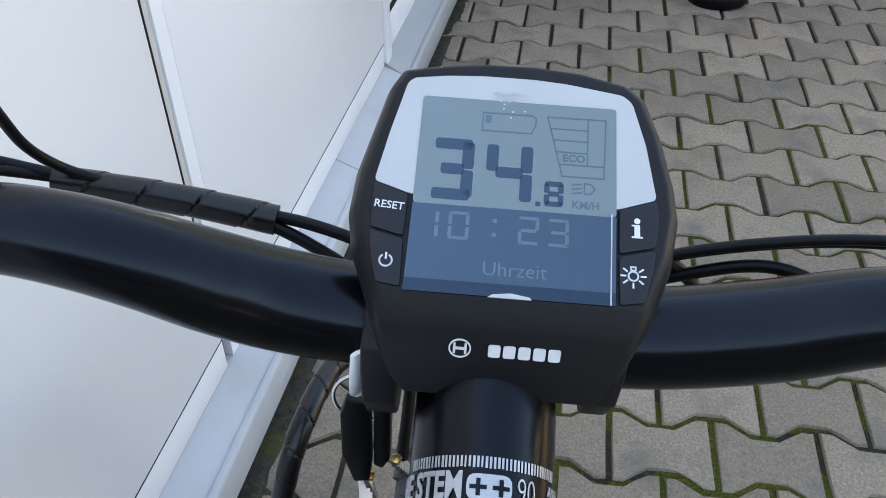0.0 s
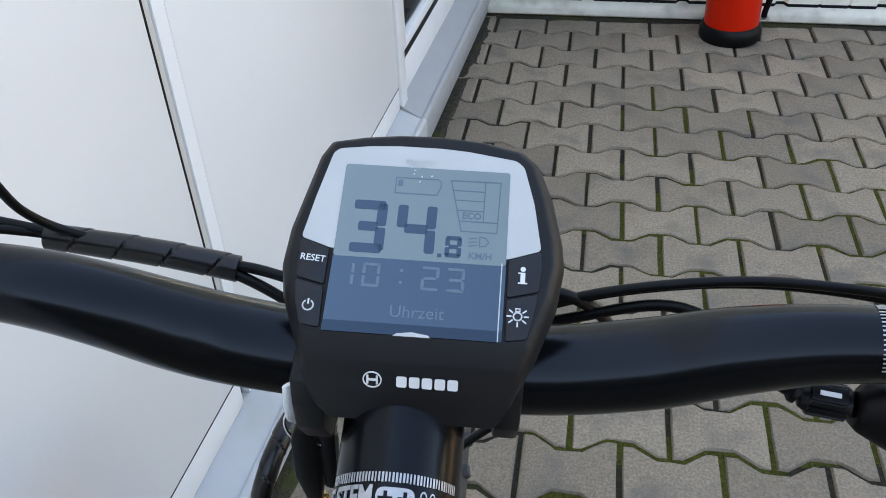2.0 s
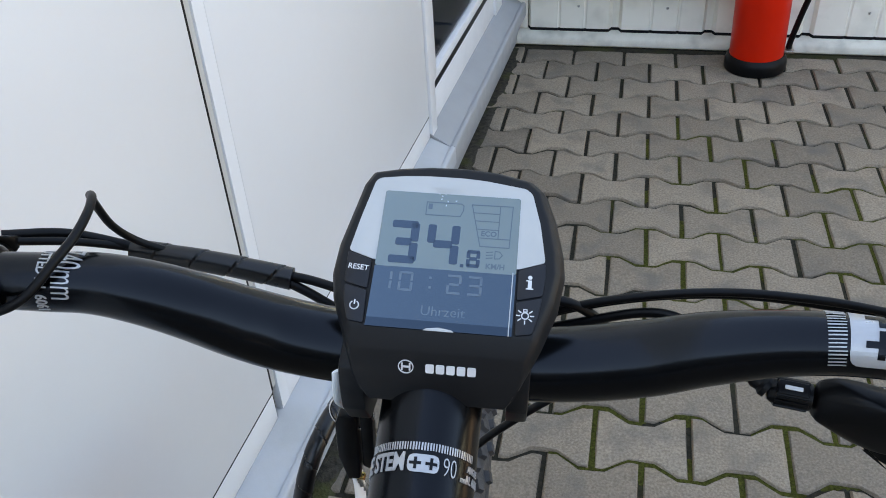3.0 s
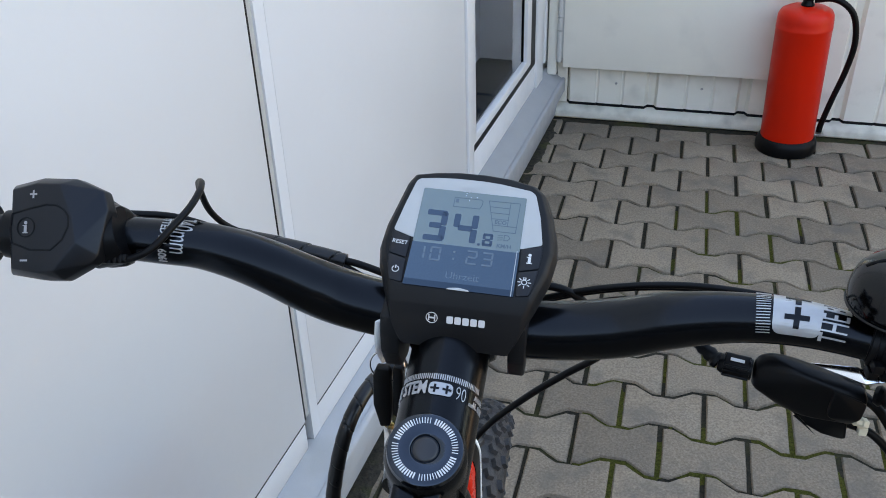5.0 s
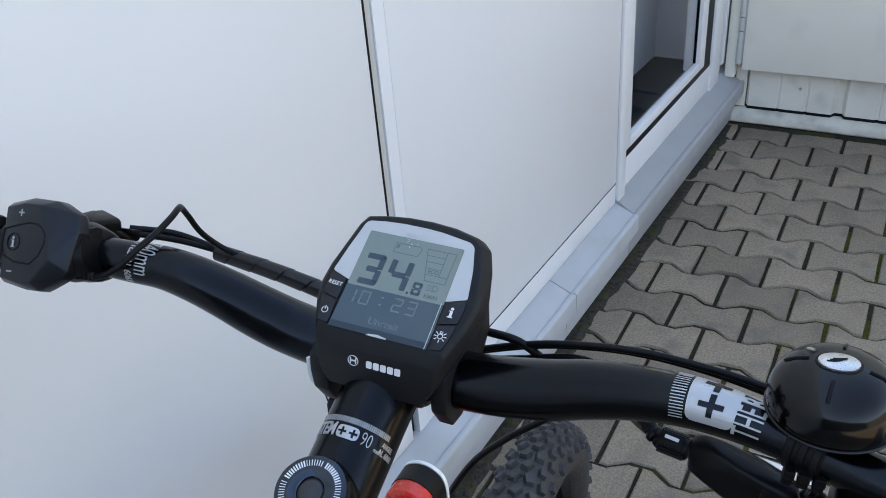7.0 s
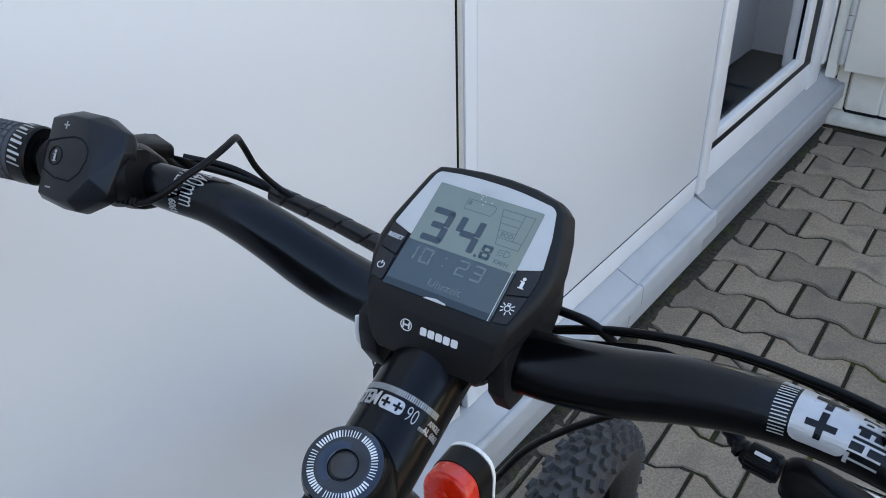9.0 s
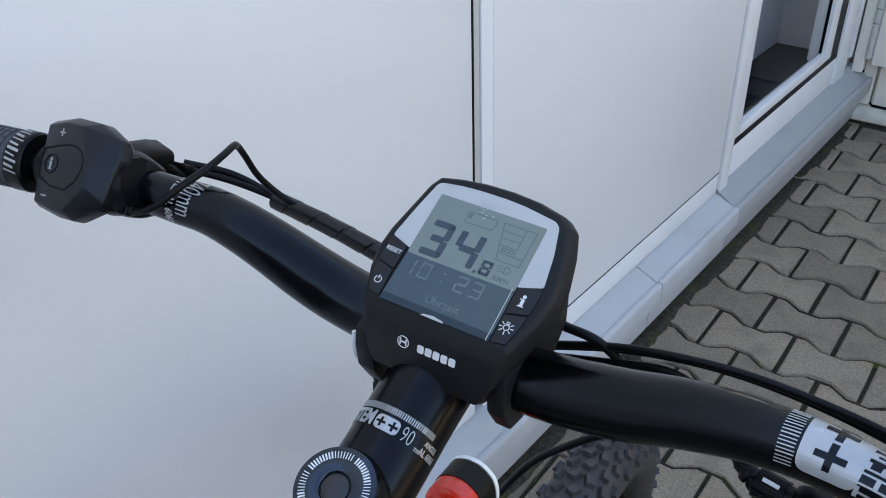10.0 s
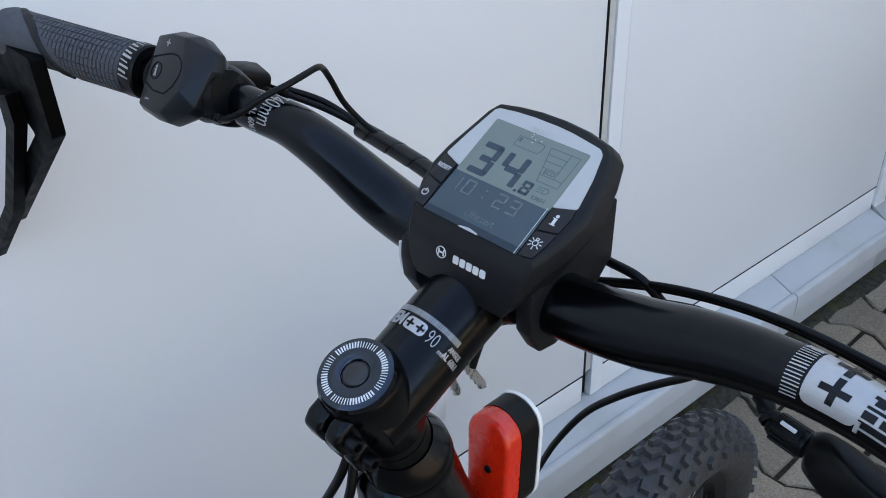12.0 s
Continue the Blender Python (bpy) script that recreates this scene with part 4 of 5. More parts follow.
    part("cable", tube([(-0.213, -0.030, 0.031), (-0.196, -0.032, 0.035), (-0.180, -0.0315, 0.0365), (-0.167, -0.0270, 0.0425), (-0.1585, -0.0150, 0.0515), (-0.1555, 0.000, 0.0550), (-0.1565, 0.016, 0.0570), (-0.161, 0.029, 0.0560), (-0.168, 0.039, 0.0500), (-0.172, 0.048, 0.0380), (-0.172, 0.057, 0.020), (-0.166, 0.066, 0.005), (-0.150, 0.070, -0.004)], 0.0021, 12, 8), RUBBER, BICYCLE, "thin black looped cable")


build_controls()
# the remote's face: x to the right, y up its slope, z out of it
REMOTE = BIKE @ Matrix.Translation((-0.2162, -0.0367, 0.0543)) @ Matrix.Rotation(radians(-8), 4, "Y") @ Matrix.Rotation(math.atan2(0.8, 0.6), 4, "X")


def build_remote():
    rem = thing("remote_control", REMOTE, "faceted black plastic remote with three keys on the handlebar", "remote control")
    out = [(-0.0306, 0.025), (-0.012, 0.0290), (0.0085, 0.0280), (0.0250, 0.0210), (0.0285, 0.010), (0.0240, -0.0145), (0.0205, -0.0190), (0.004, -0.0280), (-0.008, -0.0280), (-0.029, -0.0250), (-0.0295, -0.006)]
    face = [(-0.026, 0.0215), (-0.012, 0.0245), (0.003, 0.0240), (0.0069, 0.0145), (0.0120, 0.004), (0.0147, -0.0080), (0.002, -0.0235), (-0.007, -0.0245), (-0.0235, -0.0220), (-0.025, -0.006)]
    low = [(-0.024, 0.020), (0.018, 0.020), (0.028, 0.0), (0.024, -0.012), (0.0, -0.022), (-0.022, -0.020)]
    part("housing", hull([(x, y, -0.004) for x, y in out] + [(x, y, 0.0035) for x, y in face] + [(x, y, -0.012) for x, y in out] + [(x * 0.9, y * 0.85, -0.024) for x, y in low], 0.0009), REMOTE_BLACK, rem)
    part("collar", along((0.010, -0.004, -0.020), (0.0285, 0.0, -0.022), [(0, 0), (0.0165, 0), (0.0168, 0.7), (0.0155, 1.0), (0.0130, 1.0), (0, 1.0)], 36), PLASTIC_DARK, rem)
    part("clamp_body", hull([(0.016, 0.018, -0.010), (0.016, -0.017, -0.010), (0.014, 0.020, -0.028), (0.014, -0.020, -0.026), (0.0235, 0.0150, -0.016), (0.0235, -0.0170, -0.016), (0.0270, 0.0140, -0.030), (0.0270, -0.0180, -0.030), (0.0230, 0.012, -0.044), (0.0230, -0.015, -0.044)], 0.0022), PLASTIC_DARK, rem, "black clamp body")
    key = [(-0.0250, 0.0080), (-0.0040, 0.0128), (0.0068, 0.0098), (0.0100, 0.0010), (0.0, -0.0122), (-0.0245, -0.0080)]
    part("key_groove", tube([(x, y, 0.0034) for x, y in key + key[:1]], 0.0006, 8, 2), DARK_GAP, rem, "dark groove round the centre key")
    part("key_ring", shifted(lathe([(0.0056, 0), (0.0056, 0.0003), (0.0050, 0.0004), (0.0050, 0.0)], 28), -0.0160, 0.0004, 0.0035), DARK_GAP, rem)
    part("symbol", shifted(info_sign(0.0066), -0.0160, 0.0004, 0.0038), PRINT_GREY, rem, smooth=0)
    part("symbol", shifted(plus(0.0044, 0.0010), -0.0125, 0.0186, 0.0036), PRINT_GREY, rem, smooth=0)
    part("symbol", shifted(rect(-0.0022, -0.0005, 0.0022, 0.0005), -0.0160, -0.0178, 0.0036), PRINT_GREY, rem, smooth=0)
    part("cable_boot", merge(*[box((0.017 + 0.0032 * k, -0.0178, -0.020), (0.0192 + 0.0032 * k, -0.0110 - 0.0004 * k, -0.0128 - 0.0002 * k), 0.0006) for k in range(5)], box((0.012, -0.0165, -0.0185), (0.034, -0.0125, -0.0145), 0.0008)), RUBBER, rem)
    return rem


build_remote()
FACE = BIKE @ Matrix.Translation((0.0030, 0.0102, 0.0447)) @ Matrix.Rotation(radians(28.2), 4, "X")
SEGMENTS = {"0": "abcdef", "1": "bc", "2": "abged", "3": "abgcd", "4": "fgbc", "5": "afgcd", "6": "afgedc", "7": "abc", "8": "abcdefg", "9": "abcdfg"}


def digit(ch, x, y, w, h, t, gap=0.0003):
    """One seven-segment figure, its lower left corner at x, y."""
    m = h / 2
    where = {"a": (t * 0.2, h - t, w - t * 0.2, h), "d": (t * 0.2, 0, w - t * 0.2, t), "g": (t * 0.8, m - t / 2, w - t * 0.8, m + t / 2), "f": (0, m + gap, t, h - gap - t * 0.2), "b": (w - t, m + gap, w, h - gap - t * 0.2), "e": (0, t * 0.2 + gap, t, m - gap), "c": (w - t, t * 0.2 + gap, w, m - gap)}
    return merge(*[shifted(rect(*where[s], t * 0.3, 0.00008), x, y) for s in SEGMENTS[ch]])


def frame_line(points, t, closed=True):
    """A thin flat line through points."""
    out = []
    for a, b in zip(points, points[1:] + points[:1] if closed else points[1:]):
        a, b = Vector(a), Vector(b)
        d = (b - a).normalized()
        n = Vector((-d.y, d.x)) * t / 2
        a, b = a - d * t / 2, b + d * t / 2
        out.append(slab([tuple(a - n), tuple(b - n), tuple(b + n), tuple(a + n)], 0, 0.00008))
    return merge(*out)


def build_computer():
    comp = thing("bike_computer", FACE, "charcoal bike computer with a grey display on the handlebar", "bike computer")
    outer = [(-0.0374, 0.0470), (-0.0255, 0.0497), (-0.0118, 0.0514), (0.004, 0.0517), (0.0199, 0.0504), (0.0342, 0.0470), (0.0397, 0.0420), (0.0445, 0.0285), (0.0483, 0.0115), (0.0492, 0.0016), (0.0469, -0.0122),
             (0.0409, -0.0300), (-0.0395, -0.0300), (-0.0461, -0.0135), (-0.0482, -0.0017), (-0.0473, 0.0102), (-0.0439, 0.0258), (-0.0408, 0.0405)]
    inner = [(x * 0.945, 0.006 + (y - 0.006) * 0.950) for x, y in outer]
    to_face = FACE.inverted() @ BIKE
    skirt = [to_face @ Vector(q) for q in ((-0.0340, -0.0190, 0.0225), (0.0395, -0.0190, 0.0225), (-0.0335, -0.0212, 0.011), (0.0385, -0.0212, 0.011), (-0.0310, -0.0218, 0.0035), (0.0365, -0.0218, 0.0035), (-0.0265, -0.0230, -0.0035), (0.0325, -0.0230, -0.0035),
                                           (-0.0375, 0.005, 0.008), (0.0425, 0.005, 0.008), (-0.040, 0.045, 0.035), (0.0445, 0.045, 0.035))]
    body = part("housing", hull([(x, y, -0.0030) for x, y in outer] + [(x * 1.05, y + (0.0025 if y > 0 else 0.0), -0.0115) for x, y in outer] + [(x, y, 0.0) for x, y in inner] + skirt, 0.0009, 2), PLASTIC, comp, "charcoal plastic housing", smooth=30)
    # silver surround, screen and its markings
    part("surround", slab(rounded([(-0.0355, 0.0405), (-0.0335, 0.0424), (-0.0225, 0.0440), (-0.0113, 0.0447), (0.004, 0.0447), (0.0141, 0.0440), (0.0320, 0.0413), (0.0350, 0.0388), (0.0392, 0.024), (0.0423, 0.0060), (0.0309, 0.0020), (-0.0312, 0.0020), (-0.0424, 0.0056), (-0.0395, 0.022)], 0.0015), -0.001, 0.0004), BEZEL, comp, "silver-white display surround", smooth=0)
    screen = part("screen", slab(rounded([(-0.0303, -0.0008), (0.0303, -0.0008), (0.0300, 0.0360), (-0.0302, 0.0360)], 0.0012), -0.001, 0.0006), LCD_LIGHT, comp, "grey-green upper display", smooth=0)
    lower = part("lower_screen", slab([(-0.0306, -0.0245), (0.0303, -0.0245), (0.0303, -0.0008), (-0.0303, -0.0008)], -0.001, 0.0006), LCD_DARK, comp, "darker lower display", smooth=0)
    part("screen_border", slab([(-0.0308, -0.0284), (0.0303, -0.0284), (0.0303, -0.0245), (-0.0306, -0.0245)], -0.001, 0.0006), LCD_BAND, comp, smooth=0)
    part("film_edge", shifted(rect(-0.0002, 0, 0.0002, 0.0285, 0, 0.0002), 0.0289, -0.0284, 0.0006), BEZEL, comp, "clear film edge", smooth=0)
    up = lambda bm: shifted(bm, 0, 0, 0.00062)
    tagged(part("speed_digit", up(digit("3", -0.0258, 0.0010, 0.0128, 0.0205, 0.0036)), LCD_INK, screen, smooth=0), kind="stuff")
    tagged(part("speed_digit", up(digit("4", -0.0092, 0.0010, 0.0140, 0.0205, 0.0036)), LCD_INK, screen, smooth=0), kind="stuff")
    tagged(part("speed_digit", up(digit("8", 0.0086, 0.0012, 0.0058, 0.0082, 0.0016)), LCD_INK, screen, smooth=0), kind="stuff")
    part("decimal_point", up(shifted(rect(0, 0, 0.0014, 0.0014, 0, 0.00008), 0.0062, 0.0010)), LCD_INK, screen, smooth=0)
    part("battery_symbol", up(merge(frame_line([(-0.0112, 0.0252), (0.0040, 0.0252), (0.0052, 0.0283), (0.0052, 0.0306), (0.0040, 0.0315), (-0.0112, 0.0315)], 0.0004), shifted(rect(0, 0, 0.0018, 0.0026, 0, 0.00008), -0.0104, 0.0281))), LCD_FAINT, screen, smooth=0)
    tagged(part("assist_symbol", up(merge(frame_line([(0.0088, 0.0315), (0.0268, 0.0317), (0.0264, 0.0115), (0.0138, 0.0115)], 0.00042), frame_line([(0.0213, 0.0315), (0.0213, 0.0155), (0.0264, 0.0155)], 0.0004, False),
                                   *[frame_line([(0.0088 + 0.005 * (0.0315 - v) / 0.02, v), (0.0213, v)], 0.00035, False) for v in (0.0276, 0.0237, 0.0197, 0.0155)])), LCD_FAINT, screen, smooth=0), kind="stuff")
    part("eco_mark", up(shifted(letters("ECO", 0.0034, 0.00004, bold=0.0001), 0.0172, 0.0176)), LCD_FAINT, screen, smooth=0)
    part("light_symbol", up(merge(frame_line([(0.0206, 0.0060), (0.0206, 0.0096), (0.0226, 0.0094), (0.0238, 0.0078), (0.0226, 0.0062)], 0.0004), *[frame_line([(0.0170, v - 0.0004), (0.0196, v)], 0.0004, False) for v in (0.0064, 0.0078, 0.0092)])), LCD_FAINT, screen, smooth=0)
    part("unit_mark", up(shifted(letters("KM/H", 0.0034, 0.00004, bold=0.0001), 0.0211, 0.0022)), LCD_FAINT, screen, smooth=0)
    for ch, u, w in (("1", -0.0262, 0.0042), ("0", -0.0192, 0.0062), ("2", 0.0014, 0.0062), ("3", 0.0102, 0.0062)):
        tagged(part("clock_digit", up(digit(ch, u, -0.0118, w, 0.0090, 0.0011)), LCD_PALE, lower, smooth=0), kind="stuff")
    for v in (-0.0100, -0.0056):
        part("clock_dot", up(shifted(rect(0, 0, 0.0012, 0.0012, 0, 0.00008), -0.0062, v)), LCD_PALE, lower, smooth=0)
    part("clock_caption", up(shifted(letters("Uhrzeit", 0.0062, 0.00004), 0.0010, -0.0202)), LCD_PALE, lower, smooth=0)
    part("film_tab", merge(shifted(slab([(-0.0075, 0), (0.0052, 0), (0.0045, 0.0008), (-0.001, 0.0016), (-0.0062, 0.0009)], 0, 0.0003), 0.0012, -0.0288, 0.0008)), BEZEL, comp, "clear film pull tab", smooth=0)
    rng = random.Random(3)
    flecks = []
    for _ in range(46):
        u, v = rng.gauss(-0.0035, 0.0028), 0.0395 - abs(rng.gauss(0, 0.0028))
        flecks.append(shifted(spun(rect(-0.0004, -0.0002, 0.0003, 0.00025, 0, 0.00005), rng.uniform(0, 180)), u, v, 0.00065))
    tagged(part("film_flecks", merge(*flecks), BEZEL, comp, "white flecks under the film", smooth=0), kind="stuff")
    # keys
    for name, shape in (("reset_key", [(-0.0426, 0.0050), (-0.0318, 0.0016), (-0.0320, -0.0120), (-0.0422, -0.0096)]), ("power_key", [(-0.0422, -0.0105), (-0.0320, -0.0129), (-0.0315, -0.0276), (-0.0386, -0.0266), (-0.0410, -0.0185)]),
                        ("info_key", [(0.0311, 0.0016), (0.0423, 0.0054), (0.0429, 0.0001), (0.0420, -0.0096), (0.0311, -0.0124)]), ("light_key", [(0.0419, -0.0105), (0.0407, -0.0185), (0.0386, -0.0268), (0.0314, -0.0281), (0.0311, -0.0133)])):
        part(name, slab(rounded(shape, 0.0012), -0.001, 0.0010, 0.0004), KEY_RUBBER, comp, "dark rubber key")
    on = lambda bm, x, y: shifted(bm, x, y, 0.0010)
    part("reset_mark", on(spun(letters("RESET", 0.0034, 0.0001, bold=0.00003), -4), -0.0371, -0.0025), PRINT_WHITE, comp, smooth=0)
    arc = [(0.0018 * math.sin(radians(a)), 0.0018 * math.cos(radians(a))) for a in range(35, 326, 15)]
    part("power_mark", on(merge(frame_line(arc, 0.0005, False), rect(-0.0003, 0.0004, 0.0003, 0.0024, 0, 0.0001)), -0.0363, -0.0200), PRINT_WHITE, comp, smooth=0)
    part("info_mark", on(info_sign(0.0062), 0.0363, -0.0040), PRINT_WHITE, comp, smooth=0)
    circle = [(0.0014 * math.cos(radians(a)), 0.0014 * math.sin(radians(a))) for a in range(0, 360, 20)]
    rays = [frame_line([(0.0023 * math.cos(radians(a)), 0.0023 * math.sin(radians(a))), (0.0035 * math.cos(radians(a)), 0.0035 * math.sin(radians(a)))], 0.0005, False) for a in (0, 38, -38, -90, 180, 142, -142)]
    part("light_mark", on(merge(frame_line(circle, 0.0005), frame_line([(-0.0007, 0.0018), (-0.0007, 0.0028), (0.0007, 0.0028), (0.0007, 0.0018)], 0.0004), *rays), 0.0352, -0.0190), PRINT_WHITE, comp, smooth=0)
    # plain maker's mark on the skirt
    mark = to_face @ (Matrix.Translation((0.0, -0.0206, 0.0150)) @ Matrix.Rotation(radians(79), 4, "X"))
    part("maker_emblem", moved(merge(shifted(lathe([(0.0029, 0), (0.0029, 0.0004), (0.0033, 0.0004), (0.0033, 0)], 32), 0, 0), rect(-0.0016, -0.0004, 0.0016, 0.0004, 0, 0.0004), rect(-0.0020, -0.0018, -0.0013, 0.0018, 0.0002, 0.0004), rect(0.0013, -0.0018, 0.0020, 0.0018, 0.0002, 0.0004)), mark @ Matrix.Translation((-0.0099, 0.0004, 0))), PRINT_WHITE, comp, "round light grey emblem", smooth=0)
    part("maker_mark", moved(merge(*[shifted(rect(0, 0, 0.0036, 0.0043, 0.0009, 0.0004), -0.0016 + 0.0044 * k, -0.0019) for k in range(5)]), mark), PRINT_WHITE, comp, "row of five white blocks", smooth=0)
    # holder beneath
    for x0, x1 in ((0.0325, 0.0425), (-0.0395, -0.0285)):
        part("holder_arm", moved(hull([(x, y + (0.009 if x > 0 else 0.0), z - (0.003 if x > 0 else 0.0)) for x in (x0, x1) for y, z in ((-0.0205, 0.012), (-0.0215, 0.0), (-0.0198, -0.014), (-0.010, -0.0305), (0.004, -0.0335), (0.022, -0.027), (0.050, 0.0), (0.048, 0.038))], 0.0015), to_face), PLASTIC, comp, "charcoal holder arm")
    part("holder_plate", moved(hull([(x, y, z) for x in (-0.036, 0.042) for y, z in ((0.0, 0.020), (0.046, 0.036), (0.050, 0.012), (0.0, 0.016))], 0.001), to_face), PLASTIC_DARK, comp, "black holder plate")
    return comp


build_computer()


def build_keys():
    keys = thing("key_bunch", BIKE, "two black-headed keys on a ring below the handlebar", "keys")
    part("strap", tube([(-0.0408, -0.0172, 0.006), (-0.0414, -0.0168, -0.004), (-0.0420, -0.0140, -0.014), (-0.0428, -0.007, -0.024), (-0.0438, 0.002, -0.035), (-0.0442, 0.010, -0.045)], 0.0026, 12, 6, True, 0.30), WHITE_PLASTIC, keys, "white plastic strap")
    part("ring", moved(torus(0.0112, 0.0007), Matrix.Translation((-0.0440, 0.0135, -0.0520)) @ Matrix.Rotation(radians(82), 4, "X")), CHROME, keys, "steel key ring")
    for shape, y0, y1, tip in (([(-0.0505, -0.0520), (-0.0425, -0.0520), (-0.0525, -0.0580), (-0.0525, -0.0820), (-0.0480, -0.1000), (-0.0415, -0.0985), (-0.0408, -0.0900), (-0.0408, -0.0560)], 0.0090, 0.0160, (-0.0415, 0.030, -0.143)),
                               ([(-0.0400, -0.0510), (-0.0340, -0.0510), (-0.0332, -0.0560), (-0.0335, -0.0860), (-0.0365, -0.0925), (-0.0402, -0.0905)], 0.0110, 0.0180, (-0.0275, 0.040, -0.134))):
        part("key_head", hull([(x, y, z) for x, z in shape for y in (y0, y1)], 0.0011), PLASTIC_DARK, keys, "black plastic key head")
        top = Vector((sum(x for x, z in shape) / len(shape) + 0.001, (y0 + y1) / 2, min(z for x, z in shape) + 0.006))
        tip = Vector(tip)
        m = Matrix.Translation(top) @ (top - tip).to_track_quat("Z", "Y").to_matrix().to_4x4()
        end = -(top - tip).length
        teeth = [(-0.0030 + (0.0012 if k % 2 else 0.0), end + 0.005 + 0.0032 * k) for k in range(12) if end + 0.005 + 0.0032 * k < -0.010]
        part("key_blade", moved(slab([(-0.0030, 0.0), (0.0036, 0.0), (0.0036, end + 0.004), (0.0012, end), (-0.0010, end + 0.002)] + teeth, -0.0010, 0.0010), m @ Matrix.Rotation(radians(115), 4, "Z") @ Matrix.Rotation(radians(90), 4, "X")), STEEL, keys, "notched steel key blade")
        part("collar", moved(box((-0.0034, -0.0018, -0.0130), (0.0040, 0.0018, -0.0085), 0.0006), m), BRASS, keys, "brass collar")
    part("tag", tube([(-0.0452, 0.015, -0.096), (-0.0445, 0.018, -0.115), (-0.0448, 0.017, -0.140), (-0.0452, 0.016, -0.158)], 0.0036, 10, 5, True, 0.15), WHITE_PLASTIC, keys, "white plastic tag")
    return keys


build_keys()


def build_light():
    lamp = thing("bike_light", BIKE @ Matrix.Translation((-0.0030, 0.017, -0.167)) @ Matrix.Rotation(radians(-4), 4, "Y") @ Matrix.Rotation(radians(-6), 4, "X"), "red and black clip-on bike light with a white rim", "bike light")
    shape = [(1.15 * x, 1.13 * y) for x, y in [(-0.0145, 0.022), (-0.0105, 0.030), (-0.002, 0.0335), (0.006, 0.0325), (0.0135, 0.027), (0.0160, 0.019), (0.0165, -0.026), (0.011, -0.036), (-0.004, -0.038), (-0.0125, -0.030)]]
    flip = Matrix.Rotation(radians(90), 4, "X")
    r = rounded(shape, 0.006, 4)
    part("rear_shell", moved(slab(r, -0.010, 0.004, 0.0035, 4), flip), RED_PLASTIC, lamp, "glossy red plastic shell")
    part("body", moved(slab([(x * 1.03, y * 1.02) for x, y in r], -0.027, -0.010), flip), PLASTIC_DARK, lamp, "black plastic body")
    part("rim", moved(slab([(x * 1.06, y * 1.035) for x, y in r], -0.0305, -0.0275), flip), WHITE_PLASTIC, lamp, "white plastic rim")
    part("lens", moved(slab([(x * 0.8, y * 0.8) for x, y in r], -0.032, -0.0305), flip), GLASS, lamp, "clear lens")
    part("button", shifted(moved(lathe([(0.0030, 0), (0.0026, 0.0007), (0, 0.0008)], 20), flip), 0.003, -0.004, -0.002), PLASTIC_DARK, lamp, "small black button")
    part("emblem", shifted(moved(merge(torus(0.0046, 0.0003, 28, 6), torus(0.0028, 0.0003, 24, 6)), flip), -0.002, -0.0041, 0.020), RED_PLASTIC, lamp, "raised round emblem")
    part("clip", tube([(0.002, 0.006, -0.034), (0.000, 0.0, -0.046), (-0.006, -0.02, -0.060), (-0.014, -0.045, -0.070)], 0.005, 12, 6), PLASTIC_DARK, lamp, "black clip")
    return lamp


build_light()


def build_bell():
    c = BIKE @ Matrix.Translation((0.2335, 0.001, 0.0488)) @ Matrix.Rotation(radians(0), 4, "X") @ Matrix.Rotation(radians(-5), 4, "Y")
    bell = thing("bicycle_bell", c, "glossy black dome bell with a silver oval badge on the handlebar", "bell")
    part("dome", lathe([(0.0258, -0.004), (0.0282, -0.0036), (0.0292, -0.0016), (0.0294, 0.0027), (0.0286, 0.0082), (0.0266, 0.0133), (0.0232, 0.0176), (0.0180, 0.0209), (0.0115, 0.0229), (0.0055, 0.0237), (0, 0.0239)], 72), BELL_BLACK, bell, smooth=80)
    part("rim", shifted(torus(0.0290, 0.0010, 64, 8), 0, 0, -0.0030), BELL_BLACK, bell, smooth=80)
    part("underside", lathe([(0, -0.0075), (0.020, -0.0075), (0.0262, -0.0042), (0, -0.0040)], 40), PLASTIC_DARK, bell)
    part("badge_seat", shifted(moved(lathe([(0.0102, -0.0005), (0.0100, 0.0006), (0, 0.0006)], 36), Matrix.Diagonal((1.0, 0.75, 1, 1))), 0, 0, 0.0231), RUBBER, bell, "dark oval groove")
    part("badge", shifted(moved(lathe([(0.0090, 0.0), (0.0088, 0.0010), (0.0074, 0.0015), (0, 0.0017)], 36), Matrix.Diagonal((1.0, 0.72, 1, 1))), 0, 0, 0.0234), STEEL, bell, "silver oval badge")
    part("emblem", merge(*[tube([(-0.0052 + 0.0012 * k, -0.0016 + 0.0011 * k, 0.0252), (-0.0018 + 0.0010 * k, -0.0012 + 0.0011 * k, 0.0253), (0.0012 + 0.0010 * k, 0.0002 + 0.0009 * k, 0.0252)], 0.00035, 6, 4) for k in range(3)]), PLASTIC_DARK, bell, "dark curved strokes", smooth=0)
    for k in range(4):
        a = radians(-8 + 90 * k)
        line = [(r * math.cos(a), r * math.sin(a), z) for r, z in ((0.0128, 0.0226), (0.0165, 0.0215), (0.0200, 0.0198), (0.0228, 0.0178))]
        part("slot", tube(line, 0.0009, 8, 4), RUBBER, bell, "dark slot")
    part("foot", lathe([(0.0105, -0.030), (0.0105, -0.007), (0, -0.007)], 24), PLASTIC_DARK, bell)
    return bell


build_bell()


